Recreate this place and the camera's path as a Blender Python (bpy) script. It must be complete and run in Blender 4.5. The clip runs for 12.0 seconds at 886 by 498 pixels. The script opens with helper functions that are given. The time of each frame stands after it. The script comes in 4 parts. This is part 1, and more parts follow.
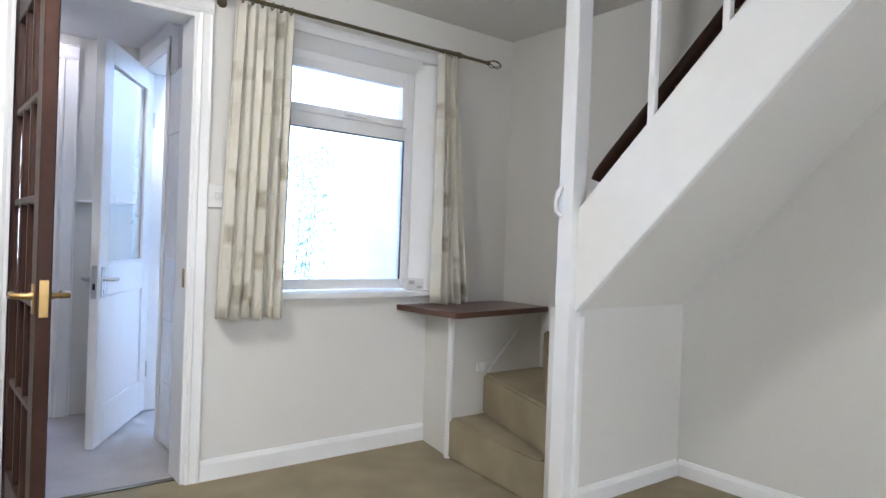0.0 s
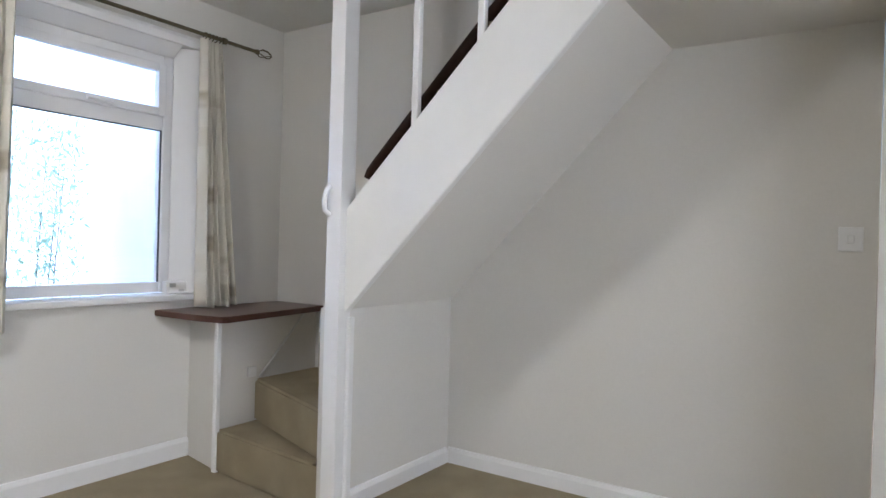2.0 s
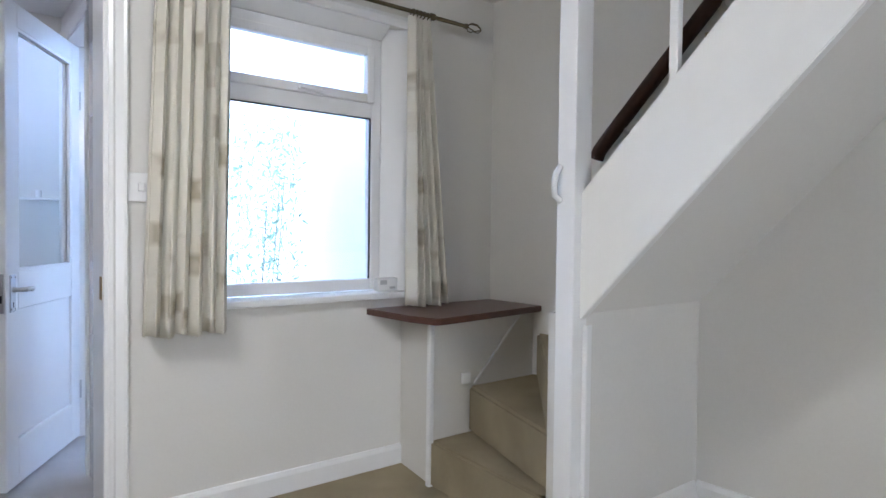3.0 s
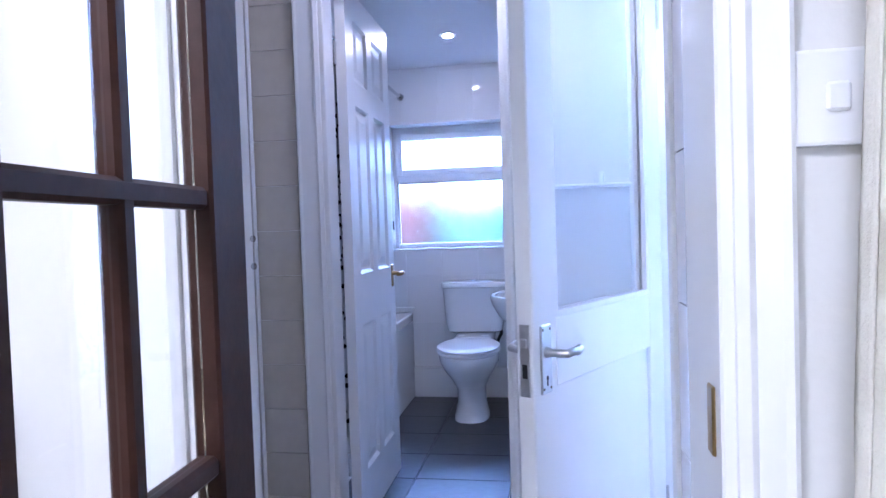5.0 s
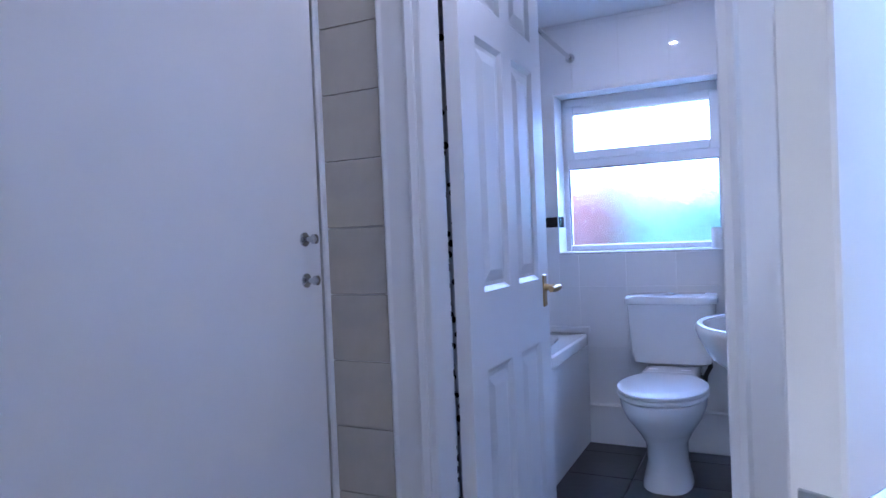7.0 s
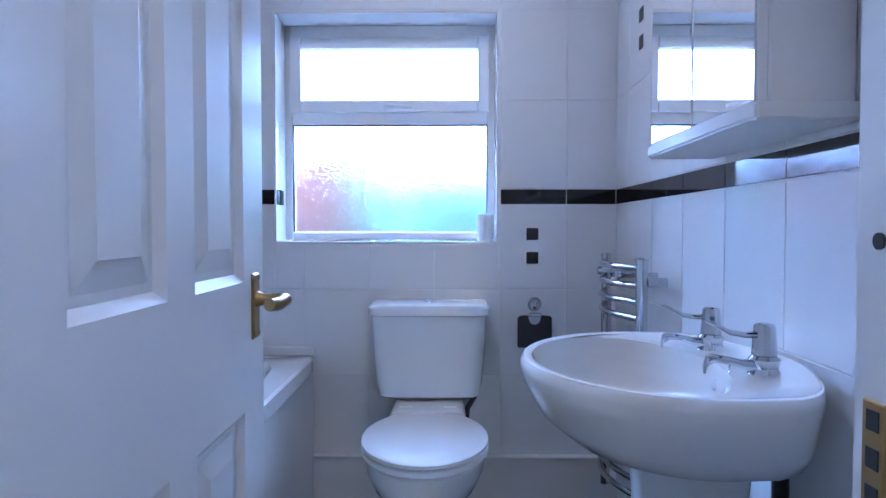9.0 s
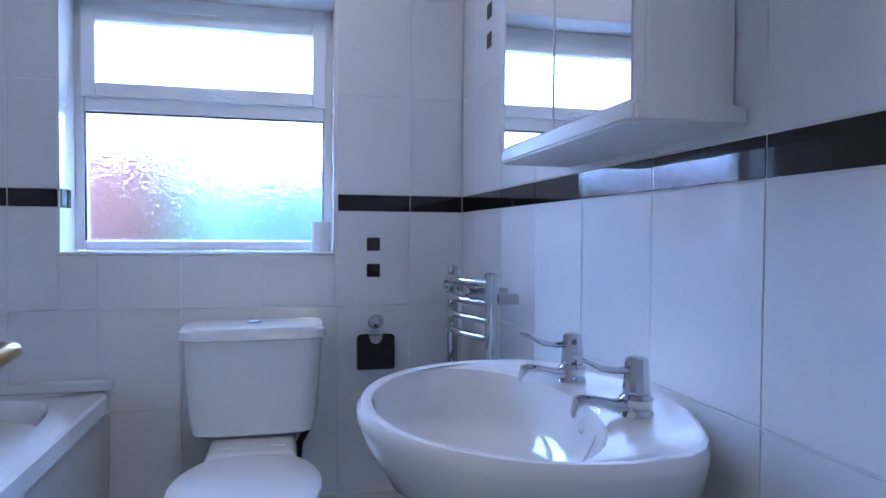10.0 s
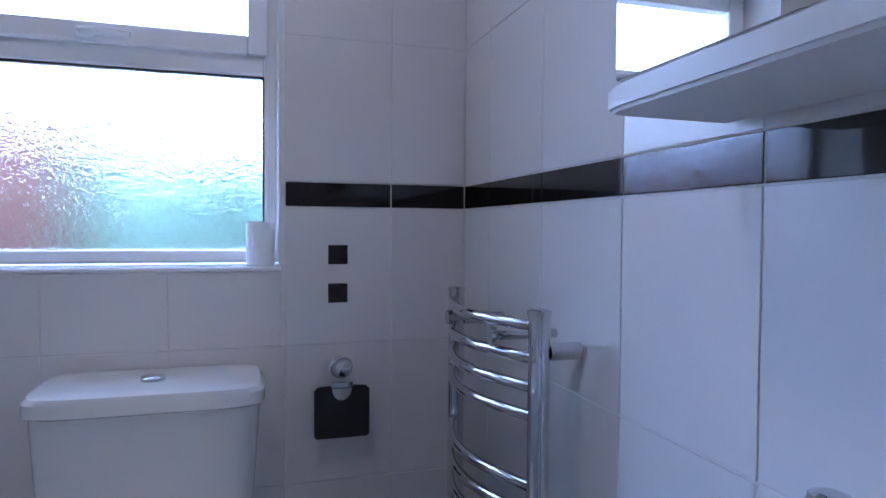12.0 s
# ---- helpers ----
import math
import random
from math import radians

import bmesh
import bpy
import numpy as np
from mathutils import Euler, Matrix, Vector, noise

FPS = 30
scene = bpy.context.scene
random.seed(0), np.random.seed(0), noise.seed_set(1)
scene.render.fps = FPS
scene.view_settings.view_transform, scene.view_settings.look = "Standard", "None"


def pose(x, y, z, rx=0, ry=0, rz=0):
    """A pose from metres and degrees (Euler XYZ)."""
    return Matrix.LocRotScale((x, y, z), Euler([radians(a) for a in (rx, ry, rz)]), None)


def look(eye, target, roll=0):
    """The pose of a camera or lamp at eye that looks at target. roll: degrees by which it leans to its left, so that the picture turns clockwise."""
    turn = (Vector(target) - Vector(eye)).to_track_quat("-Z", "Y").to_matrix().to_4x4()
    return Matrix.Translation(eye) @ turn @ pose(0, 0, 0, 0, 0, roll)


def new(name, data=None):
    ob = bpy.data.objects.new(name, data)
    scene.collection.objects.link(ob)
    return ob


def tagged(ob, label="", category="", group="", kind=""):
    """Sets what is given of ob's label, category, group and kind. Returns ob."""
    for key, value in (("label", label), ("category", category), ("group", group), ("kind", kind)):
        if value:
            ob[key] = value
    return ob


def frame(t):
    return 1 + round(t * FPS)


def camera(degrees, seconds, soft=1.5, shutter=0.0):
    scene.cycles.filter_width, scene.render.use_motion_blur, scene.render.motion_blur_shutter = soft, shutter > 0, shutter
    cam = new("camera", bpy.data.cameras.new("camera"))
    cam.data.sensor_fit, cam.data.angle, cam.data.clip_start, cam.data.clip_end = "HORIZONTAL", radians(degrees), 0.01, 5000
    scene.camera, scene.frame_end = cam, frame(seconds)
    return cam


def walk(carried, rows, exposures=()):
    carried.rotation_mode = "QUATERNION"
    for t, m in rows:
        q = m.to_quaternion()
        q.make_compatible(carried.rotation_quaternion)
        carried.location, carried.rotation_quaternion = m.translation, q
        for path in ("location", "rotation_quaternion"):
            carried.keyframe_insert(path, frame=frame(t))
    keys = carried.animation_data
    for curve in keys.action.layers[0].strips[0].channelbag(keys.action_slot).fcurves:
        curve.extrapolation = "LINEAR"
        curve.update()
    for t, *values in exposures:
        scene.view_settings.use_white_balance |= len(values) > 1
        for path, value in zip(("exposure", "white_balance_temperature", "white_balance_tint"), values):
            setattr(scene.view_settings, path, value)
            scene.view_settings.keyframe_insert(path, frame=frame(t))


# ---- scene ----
cam = camera(68.7, 12.0)
PATH = [
    (0, (0.279, -2.776, 1.04), (1.501, -1.192, 1.026), 2.1),
    (0.5, (0.306, -2.821, 1.035), (1.766, -1.455, 1.035), 2.4),
    (1, (0.338, -2.838, 1.037), (1.952, -1.657, 1.042), 2.2),
    (1.5, (0.362, -2.827, 1.061), (2.027, -1.718, 1.058), 1.9),
    (2, (0.358, -2.793, 1.066), (2.022, -1.683, 1.053), 1.6),
    (2.5, (0.419, -2.68, 1.052), (1.991, -1.444, 1.028), 1.5),
    (3, (0.582, -2.425, 1.066), (1.848, -0.877, 1.014), 0.7),
    (3.5, (0.724, -2.132, 1.083), (1.554, -0.314, 1.021), 0.0),
    (3.7, (0.756, -1.986, 1.087), (1.419, -0.1, 1.022), -0.2),
    (5.3, (0.906, -0.5, 1.087), (0.481, 1.454, 1.028), -2.1),
    (5.5, (0.906, -0.372, 1.088), (0.442, 1.573, 1.034), -2.2),
    (6, (0.911, -0.126, 1.083), (0.295, 1.776, 1.04), -2.6),
    (6.5, (0.889, -0.006, 1.074), (0.084, 1.824, 1.041), -2.6),
    (6.7, (0.862, 0.035, 1.07), (-0.02, 1.829, 1.038), -2.5),
    (8.3, (0.585, 0.753, 1.043), (0.099, 2.692, 0.977), -0.8),
    (8.5, (0.548, 0.851, 1.034), (0.214, 2.822, 0.967), -0.5),
    (9, (0.513, 1.078, 1.007), (0.49, 3.076, 0.945), -0.0),
    (9.5, (0.513, 1.229, 1.021), (0.774, 3.211, 0.963), 0.3),
    (10, (0.545, 1.3, 1.026), (1.002, 3.246, 0.977), 0.4),
    (10.5, (0.556, 1.313, 1.036), (1.128, 3.228, 0.987), 0.5),
    (11, (0.555, 1.39, 1.031), (1.162, 3.295, 0.978), 0.5),
    (11.5, (0.589, 1.682, 1.035), (1.202, 3.585, 0.974), 0.5),
    (12, (0.603, 1.954, 1.047), (1.194, 3.863, 0.986), 0.4),
]
walk(cam, [(t, look(eye, target, roll)) for t, eye, target, roll in PATH],
     exposures=[(0.0, -0.02, 6150, 12), (1.5, -0.17, 6200, 14), (3.0, -0.28, 6050, 13), (3.7, -0.22, 5900, 13), (5.3, 0.4, 5230, 23), (6.0, 0.36, 5200, 22), (6.7, 0.2, 5200, 21), (8.3, 0.28, 5480, 13), (9.0, 0.24, 5560, 12), (10.0, 0.09, 5740, 12), (11.0, -0.1, 5990, 13), (12.0, -0.34, 6250, 15)])

# ---- world and light ----
world = bpy.data.worlds.new("sky")
scene.world = world
world.use_nodes = True
wn = world.node_tree.nodes
sky = wn.new("ShaderNodeTexSky")
sky.sky_type = "NISHITA"
sky.sun_disc = False
sky.sun_elevation, sky.sun_rotation = radians(40), radians(150)
world.node_tree.links.new(sky.outputs[0], wn["Background"].inputs[0])
wn["Background"].inputs[1].default_value = 0.1
sun_data = bpy.data.lights.new("sun", "SUN")
sun_data.energy, sun_data.angle, sun_data.color = 4.0, radians(10), (1, 0.95, 0.88)
sun = new("sun", sun_data)
sun.matrix_world = look((3, -4, 6), (2, 3, 0))
GLOW_BATH, GLOW_YARD, GLOW_REAR = 50.0, 21.0, 9.0


# ---- materials ----
def mat(name, color, rough=0.5, metal=0.0, scale=30.0, vary=0.06, bump=0.05, blotch=2.0, coat=0.0, rand=0.0):
    m = bpy.data.materials.new(name)
    m.use_nodes = True
    nt = m.node_tree
    n, l = nt.nodes, nt.links
    b = n["Principled BSDF"]
    tc = n.new("ShaderNodeTexCoord")
    fine, big = n.new("ShaderNodeTexNoise"), n.new("ShaderNodeTexNoise")
    fine.inputs["Scale"].default_value, fine.inputs["Detail"].default_value = scale, 6
    big.inputs["Scale"].default_value, big.inputs["Detail"].default_value = blotch, 3
    for x in (fine, big):
        l.new(tc.outputs["Object"], x.inputs["Vector"])
    add = n.new("ShaderNodeMath")
    l.new(fine.outputs["Fac"], add.inputs[0]), l.new(big.outputs["Fac"], add.inputs[1])
    src = add.outputs[0]
    if rand:
        oi, mul, ad2 = n.new("ShaderNodeObjectInfo"), n.new("ShaderNodeMath"), n.new("ShaderNodeMath")
        mul.operation = "MULTIPLY"
        mul.inputs[1].default_value = rand
        l.new(oi.outputs["Random"], mul.inputs[0])
        l.new(src, ad2.inputs[0]), l.new(mul.outputs[0], ad2.inputs[1])
        src = ad2.outputs[0]
    ramp = n.new("ShaderNodeMapRange")
    ramp.inputs["From Min"].default_value, ramp.inputs["From Max"].default_value = 0.6, 1.4
    ramp.inputs["To Min"].default_value, ramp.inputs["To Max"].default_value = 1 - vary, 1 + vary
    l.new(src, ramp.inputs["Value"])
    mix = n.new("ShaderNodeMix")
    mix.data_type, mix.blend_type = "RGBA", "MULTIPLY"
    mix.inputs["Factor"].default_value = 1
    mix.inputs["A"].default_value = (*color, 1)
    l.new(ramp.outputs[0], mix.inputs["B"])
    l.new(mix.outputs["Result"], b.inputs["Base Color"])
    b.inputs["Roughness"].default_value, b.inputs["Metallic"].default_value = rough, metal
    b.inputs["Coat Weight"].default_value = coat
    if bump:
        bp = n.new("ShaderNodeBump")
        bp.inputs["Strength"].default_value, bp.inputs["Distance"].default_value = bump, 0.01
        l.new(fine.outputs["Fac"], bp.inputs["Height"]), l.new(bp.outputs[0], b.inputs["Normal"])
    return m


def glass(name, rough=0.0, bump=0.0, tint=(1, 1, 1), grain=60):
    m = mat(name, tint, rough, 0, grain, 0, bump)
    b = m.node_tree.nodes["Principled BSDF"]
    b.inputs["Transmission Weight"].default_value, b.inputs["IOR"].default_value = 1, 1.45
    return m


def glow(name, color, strength):
    m = bpy.data.materials.new(name)
    m.use_nodes = True
    b = m.node_tree.nodes["Principled BSDF"]
    b.inputs["Base Color"].default_value = (*color, 1)
    b.inputs["Emission Color"].default_value, b.inputs["Emission Strength"].default_value = (*color, 1), strength
    return m


M_WALL = mat("cream wall paint", (0.7, 0.685, 0.645), 0.6, 0, 90, 0.025, 0.06, 1.5)
M_CEIL = mat("ceiling paint", (0.72, 0.71, 0.67), 0.8, 0, 60, 0.03, 0.12)
M_BCEIL = mat("bathroom ceiling paint", (0.8, 0.8, 0.8), 0.7, 0, 60, 0.02, 0.05)
M_GLOSS = mat("white gloss paint", (0.8, 0.8, 0.79), 0.28, 0, 14, 0.02, 0.03, 3)
M_SATIN = mat("white satin paint", (0.78, 0.78, 0.76), 0.6, 0, 14, 0.025, 0.04, 3)
M_UPVC = mat("white upvc", (0.82, 0.82, 0.82), 0.3, 0, 20, 0.015, 0.0)
M_CARPET = mat("beige carpet", (0.4, 0.335, 0.215), 0.95, 0, 420, 0.22, 0.9, 5)
M_VINYL = mat("pale lobby carpet", (0.6, 0.565, 0.55), 0.9, 0, 300, 0.2, 0.6, 4)
M_SLATE = mat("dark floor tile", (0.035, 0.036, 0.042), 0.32, 0, 25, 0.25, 0.08, 4, rand=0.3)
M_TILE = mat("white glazed tile", (0.78, 0.78, 0.78), 0.025, 0, 3.0, 0.02, 0.03, 1.5, rand=0.15)
M_BAND = mat("black glazed tile", (0.012, 0.011, 0.012), 0.05, 0, 6, 0.2, 0.03, 2, rand=0.2)
M_GROUT = mat("pale grout", (0.76, 0.76, 0.75), 0.8, 0, 80, 0.1, 0.1)
M_BEIGE = mat("beige wall tile", (0.5, 0.46, 0.39), 0.2, 0, 20, 0.08, 0.03, 6, rand=0.3)
M_CERAMIC = mat("white ceramic", (0.8, 0.8, 0.79), 0.06, 0, 5, 0.01, 0.0, coat=0.4)
M_PLASTIC = mat("white plastic", (0.78, 0.78, 0.77), 0.3, 0, 20, 0.015, 0.0)
M_CHROME = mat("polished chrome", (0.6, 0.61, 0.63), 0.04, 1, 30, 0.04, 0.0)
M_STEEL = mat("worn satin aluminium", (0.55, 0.55, 0.55), 0.35, 1, 60, 0.1, 0.03)
M_BRASS = mat("aged brass", (0.38, 0.25, 0.1), 0.28, 1, 40, 0.12, 0.02)
M_DARK = mat("dark stained wood", (0.038, 0.016, 0.011), 0.48, 0, 50, 0.3, 0.06, 6)
M_SHELF = mat("dark laminate", (0.085, 0.035, 0.024), 0.3, 0, 60, 0.25, 0.03, 8)
M_IRON = mat("antique bronze metal", (0.14, 0.115, 0.07), 0.4, 0.8, 40, 0.2, 0.05)
M_BLACK = mat("black plastic", (0.012, 0.012, 0.014), 0.35, 0, 40, 0.1, 0.02)
M_GLASS = glass("clear glass")
M_FROST = glass("textured privacy glass", 0.14, 0.45, grain=95)
M_MIRROR = mat("mirror", (0.9, 0.91, 0.92), 0.01, 1, 1, 0.0, 0.0)
M_BRICK = mat("red brick", (0.32, 0.15, 0.12), 0.8, 0, 60, 0.2, 0.3)
M_PAVE = mat("terracotta paving", (0.26, 0.15, 0.1), 0.8, 0, 40, 0.2, 0.2)
M_LEAF = mat("hedge leaf", (0.12, 0.2, 0.12), 0.6, 0, 20, 0.4, 0.1, rand=0.4)
LEAF = M_LEAF.node_tree.nodes["Principled BSDF"]
LEAF.inputs["Transmission Weight"].default_value, LEAF.inputs["IOR"].default_value = 0.55, 1.03
M_SKYGLOW_B = glow("bright overcast sky cool", (0.34, 0.54, 1.0), GLOW_BATH)
M_SKYGLOW_Y = glow("bright overcast sky", (0.56, 0.73, 1.0), GLOW_YARD)
M_SKYGLOW_R = glow("bright overcast sky behind", (0.91, 0.95, 1.0), GLOW_REAR)
M_LAMP = glow("lit lamp", (0.95, 0.9, 1.0), 420)
M_SHADE = glow("lit opal glass", (1.0, 0.98, 0.94), 125)
M_DARK.node_tree.nodes["Principled BSDF"].inputs["Specular IOR Level"].default_value = 0.2


def curtain_fabric():
    m = mat("cream curtain with brown squares", (0.7, 0.67, 0.58), 0.85, 0, 300, 0.06, 0.3, 6)
    nt = m.node_tree
    n, l = nt.nodes, nt.links
    uv = n.new("ShaderNodeUVMap")
    vor, nz = n.new("ShaderNodeTexVoronoi"), n.new("ShaderNodeTexNoise")
    vor.distance, vor.inputs["Scale"].default_value, vor.inputs["Randomness"].default_value = "CHEBYCHEV", 7.5, 0.75
    nz.inputs["Scale"].default_value = 7
    l.new(uv.outputs[0], vor.inputs["Vector"]), l.new(uv.outputs[0], nz.inputs["Vector"])
    lt, mul, sm = n.new("ShaderNodeMapRange"), n.new("ShaderNodeMath"), n.new("ShaderNodeMapRange")
    lt.inputs["From Min"].default_value, lt.inputs["From Max"].default_value = 0.36, 0.2
    sm.inputs["From Min"].default_value, sm.inputs["From Max"].default_value = 0.38, 0.54
    sm.inputs["To Max"].default_value = 0.65
    l.new(vor.outputs["Distance"], lt.inputs["Value"]), l.new(nz.outputs["Fac"], sm.inputs["Value"])
    mul.operation = "MULTIPLY"
    l.new(lt.outputs[0], mul.inputs[0]), l.new(sm.outputs[0], mul.inputs[1])
    mix = n.new("ShaderNodeMix")
    mix.data_type = "RGBA"
    b = n["Principled BSDF"]
    l.new(b.inputs["Base Color"].links[0].from_socket, mix.inputs["A"])
    mix.inputs["B"].default_value = (0.26, 0.21, 0.12, 1)
    l.new(mul.outputs[0], mix.inputs["Factor"]), l.new(mix.outputs["Result"], b.inputs["Base Color"])
    return m


M_CURTAIN = curtain_fabric()


def shower_fabric():
    m = mat("white shower curtain with black print", (0.75, 0.75, 0.76), 0.5, 0, 60, 0.03, 0.05)
    n, l = m.node_tree.nodes, m.node_tree.links
    tc, vor, lt = n.new("ShaderNodeTexCoord"), n.new("ShaderNodeTexVoronoi"), n.new("ShaderNodeMath")
    vor.inputs["Scale"].default_value = 34
    lt.operation, lt.inputs[1].default_value = "LESS_THAN", 0.34
    l.new(tc.outputs["Object"], vor.inputs["Vector"]), l.new(vor.outputs["Distance"], lt.inputs[0])
    mix = n.new("ShaderNodeMix")
    mix.data_type = "RGBA"
    b = n["Principled BSDF"]
    l.new(b.inputs["Base Color"].links[0].from_socket, mix.inputs["A"])
    mix.inputs["B"].default_value = (0.012, 0.012, 0.016, 1)
    l.new(lt.outputs[0], mix.inputs["Factor"]), l.new(mix.outputs["Result"], b.inputs["Base Color"])
    return m


M_SHOWER = shower_fabric()


# ---- mesh helpers ----
def box(x0, x1, y0, y1, z0, z1, bevel=0.0, seg=1):
    bm = bmesh.new()
    bmesh.ops.create_cube(bm, size=1)
    for v in bm.verts:
        v.co = ((x0 + x1) / 2 + v.co.x * (x1 - x0), (y0 + y1) / 2 + v.co.y * (y1 - y0), (z0 + z1) / 2 + v.co.z * (z1 - z0))
    if bevel:
        bmesh.ops.bevel(bm, geom=bm.edges[:], offset=bevel, segments=seg, affect="EDGES", profile=0.6)
    return bm


def prism(outline, axis, a, b, bevel=0.0):
    """An outline of (u, v) swept along an axis from a to b: axis x uses (y, z), y uses (x, z), z uses (x, y)."""
    def at(u, v, w):
        return {"x": (w, u, v), "y": (u, w, v), "z": (u, v, w)}[axis]
    bm = bmesh.new()
    lo, hi = [bm.verts.new(at(u, v, a)) for u, v in outline], [bm.verts.new(at(u, v, b)) for u, v in outline]
    bm.faces.new(lo), bm.faces.new(hi)
    for i in range(len(lo)):
        j = (i + 1) % len(lo)
        bm.faces.new((lo[i], lo[j], hi[j], hi[i]))
    bmesh.ops.recalc_face_normals(bm, faces=bm.faces[:])
    if bevel:
        bmesh.ops.bevel(bm, geom=bm.edges[:], offset=bevel, segments=2, affect="EDGES")
    return bm


def tube(points, r, seg=12, r_end=None):
    """A round bar along points."""
    bm, rings = bmesh.new(), []
    pts = [Vector(p) for p in points]
    for i, p in enumerate(pts):
        d = (pts[min(i + 1, len(pts) - 1)] - pts[max(i - 1, 0)]).normalized()
        u = d.orthogonal().normalized() if i == 0 else (u - d * u.dot(d)).normalized()
        v = d.cross(u)
        rr = r if r_end is None else r + (r_end - r) * i / (len(pts) - 1)
        rings.append([bm.verts.new(p + (u * math.cos(k * math.tau / seg) + v * math.sin(k * math.tau / seg)) * rr) for k in range(seg)])
    for a, b in zip(rings, rings[1:]):
        for k in range(seg):
            bm.faces.new((a[k], a[(k + 1) % seg], b[(k + 1) % seg], b[k]))
    bm.faces.new(rings[0][::-1]), bm.faces.new(rings[-1])
    bmesh.ops.recalc_face_normals(bm, faces=bm.faces[:])
    return bm


def lathe(profile, cx, cy, cz, seg=24, direction=(0, 0, 1)):
    """A profile of (radius, height) turned round an axis through (cx, cy, cz)."""
    bm, rings = bmesh.new(), []
    turn = Vector(direction).to_track_quat("Z", "Y").to_matrix().to_4x4()
    m = Matrix.Translation((cx, cy, cz)) @ turn
    for r, h in profile:
        rings.append([bm.verts.new(m @ Vector((r * math.cos(k * math.tau / seg), r * math.sin(k * math.tau / seg), h))) for k in range(seg)])
    for a, b in zip(rings, rings[1:]):
        for k in range(seg):
            bm.faces.new((a[k], a[(k + 1) % seg], b[(k + 1) % seg], b[k]))
    bm.faces.new(rings[0][::-1]), bm.faces.new(rings[-1])
    bmesh.ops.recalc_face_normals(bm, faces=bm.faces[:])
    return bm


def loft(sections, close=True):
    """Joins rings of points, one after another, into a skin."""
    bm = bmesh.new()
    rings = [[bm.verts.new(p) for p in s] for s in sections]
    for a, b in zip(rings, rings[1:]):
        for k in range(len(a)):
            bm.faces.new((a[k], a[(k + 1) % len(a)], b[(k + 1) % len(a)], b[k]))
    if close:
        bm.faces.new(rings[0][::-1]), bm.faces.new(rings[-1])
    bmesh.ops.recalc_face_normals(bm, faces=bm.faces[:])
    return bm


def merge(*parts):
    out = bmesh.new()
    for p in parts:
        tmp = bpy.data.meshes.new("tmp")
        p.to_mesh(tmp)
        out.from_mesh(tmp)
        bpy.data.meshes.remove(tmp)
        p.free()
    return out


def part(name, bm, material, parent=None, label="", smooth=False, m=None):
    if m is not None:
        bm.transform(m)
    me = bpy.data.meshes.new(name)
    if smooth:
        for f in bm.faces:
            f.smooth = True
        for e in bm.edges:
            if len(e.link_faces) == 2 and e.calc_face_angle(0) > 0.7:
                e.smooth = False
    bm.to_mesh(me)
    bm.free()
    me.materials.append(material)
    ob = new(name, me)
    if parent is not None:
        ob.parent = parent
        ob.matrix_parent_inverse = parent.matrix_basis.inverted()
    if label:
        ob["label"] = label
    return ob


def thing(name, x, y, z, label, category, group="", kind=""):
    ob = new(name)
    ob.empty_display_size = 0.1
    ob.location = (x, y, z)
    ob.matrix_basis = Matrix.Translation((x, y, z))
    return tagged(ob, label, category, group, kind)


def setting(name, bm, material, label, category, smooth=False):
    return tagged(part(name, bm, material, smooth=smooth), label, category, kind="structure")


def wall_with_hole(axis, a, b, u0, u1, z0, z1, holes):
    """A wall slab from a to b across axis, u0 to u1 along, with rectangular holes (u0, u1, z0, z1) through it."""
    us = sorted({u0, u1, *(h[0] for h in holes), *(h[1] for h in holes)})
    zs = sorted({z0, z1, *(h[2] for h in holes), *(h[3] for h in holes)})
    def solid(i, j):
        if not (0 <= i < len(us) - 1 and 0 <= j < len(zs) - 1):
            return False
        cu, cz = (us[i] + us[i + 1]) / 2, (zs[j] + zs[j + 1]) / 2
        return not any(h[0] < cu < h[1] and h[2] < cz < h[3] for h in holes)
    def at(u, z, w):
        return (u, w, z) if axis == "y" else (w, u, z)
    bm, cache = bmesh.new(), {}
    def vert(i, j, w):
        if (i, j, w) not in cache:
            cache[i, j, w] = bm.verts.new(at(us[i], zs[j], w))
        return cache[i, j, w]
    for i in range(len(us) - 1):
        for j in range(len(zs) - 1):
            if solid(i, j):
                for w in (a, b):
                    bm.faces.new((vert(i, j, w), vert(i + 1, j, w), vert(i + 1, j + 1, w), vert(i, j + 1, w)))
                for (di, dj), (p, q) in (((-1, 0), ((i, j), (i, j + 1))), ((1, 0), ((i + 1, j), (i + 1, j + 1))), ((0, -1), ((i, j), (i + 1, j))), ((0, 1), ((i, j + 1), (i + 1, j + 1)))):
                    if not solid(i + di, j + dj):
                        bm.faces.new((vert(*p, a), vert(*q, a), vert(*q, b), vert(*p, b)))
    bmesh.ops.recalc_face_normals(bm, faces=bm.faces[:])
    return bm


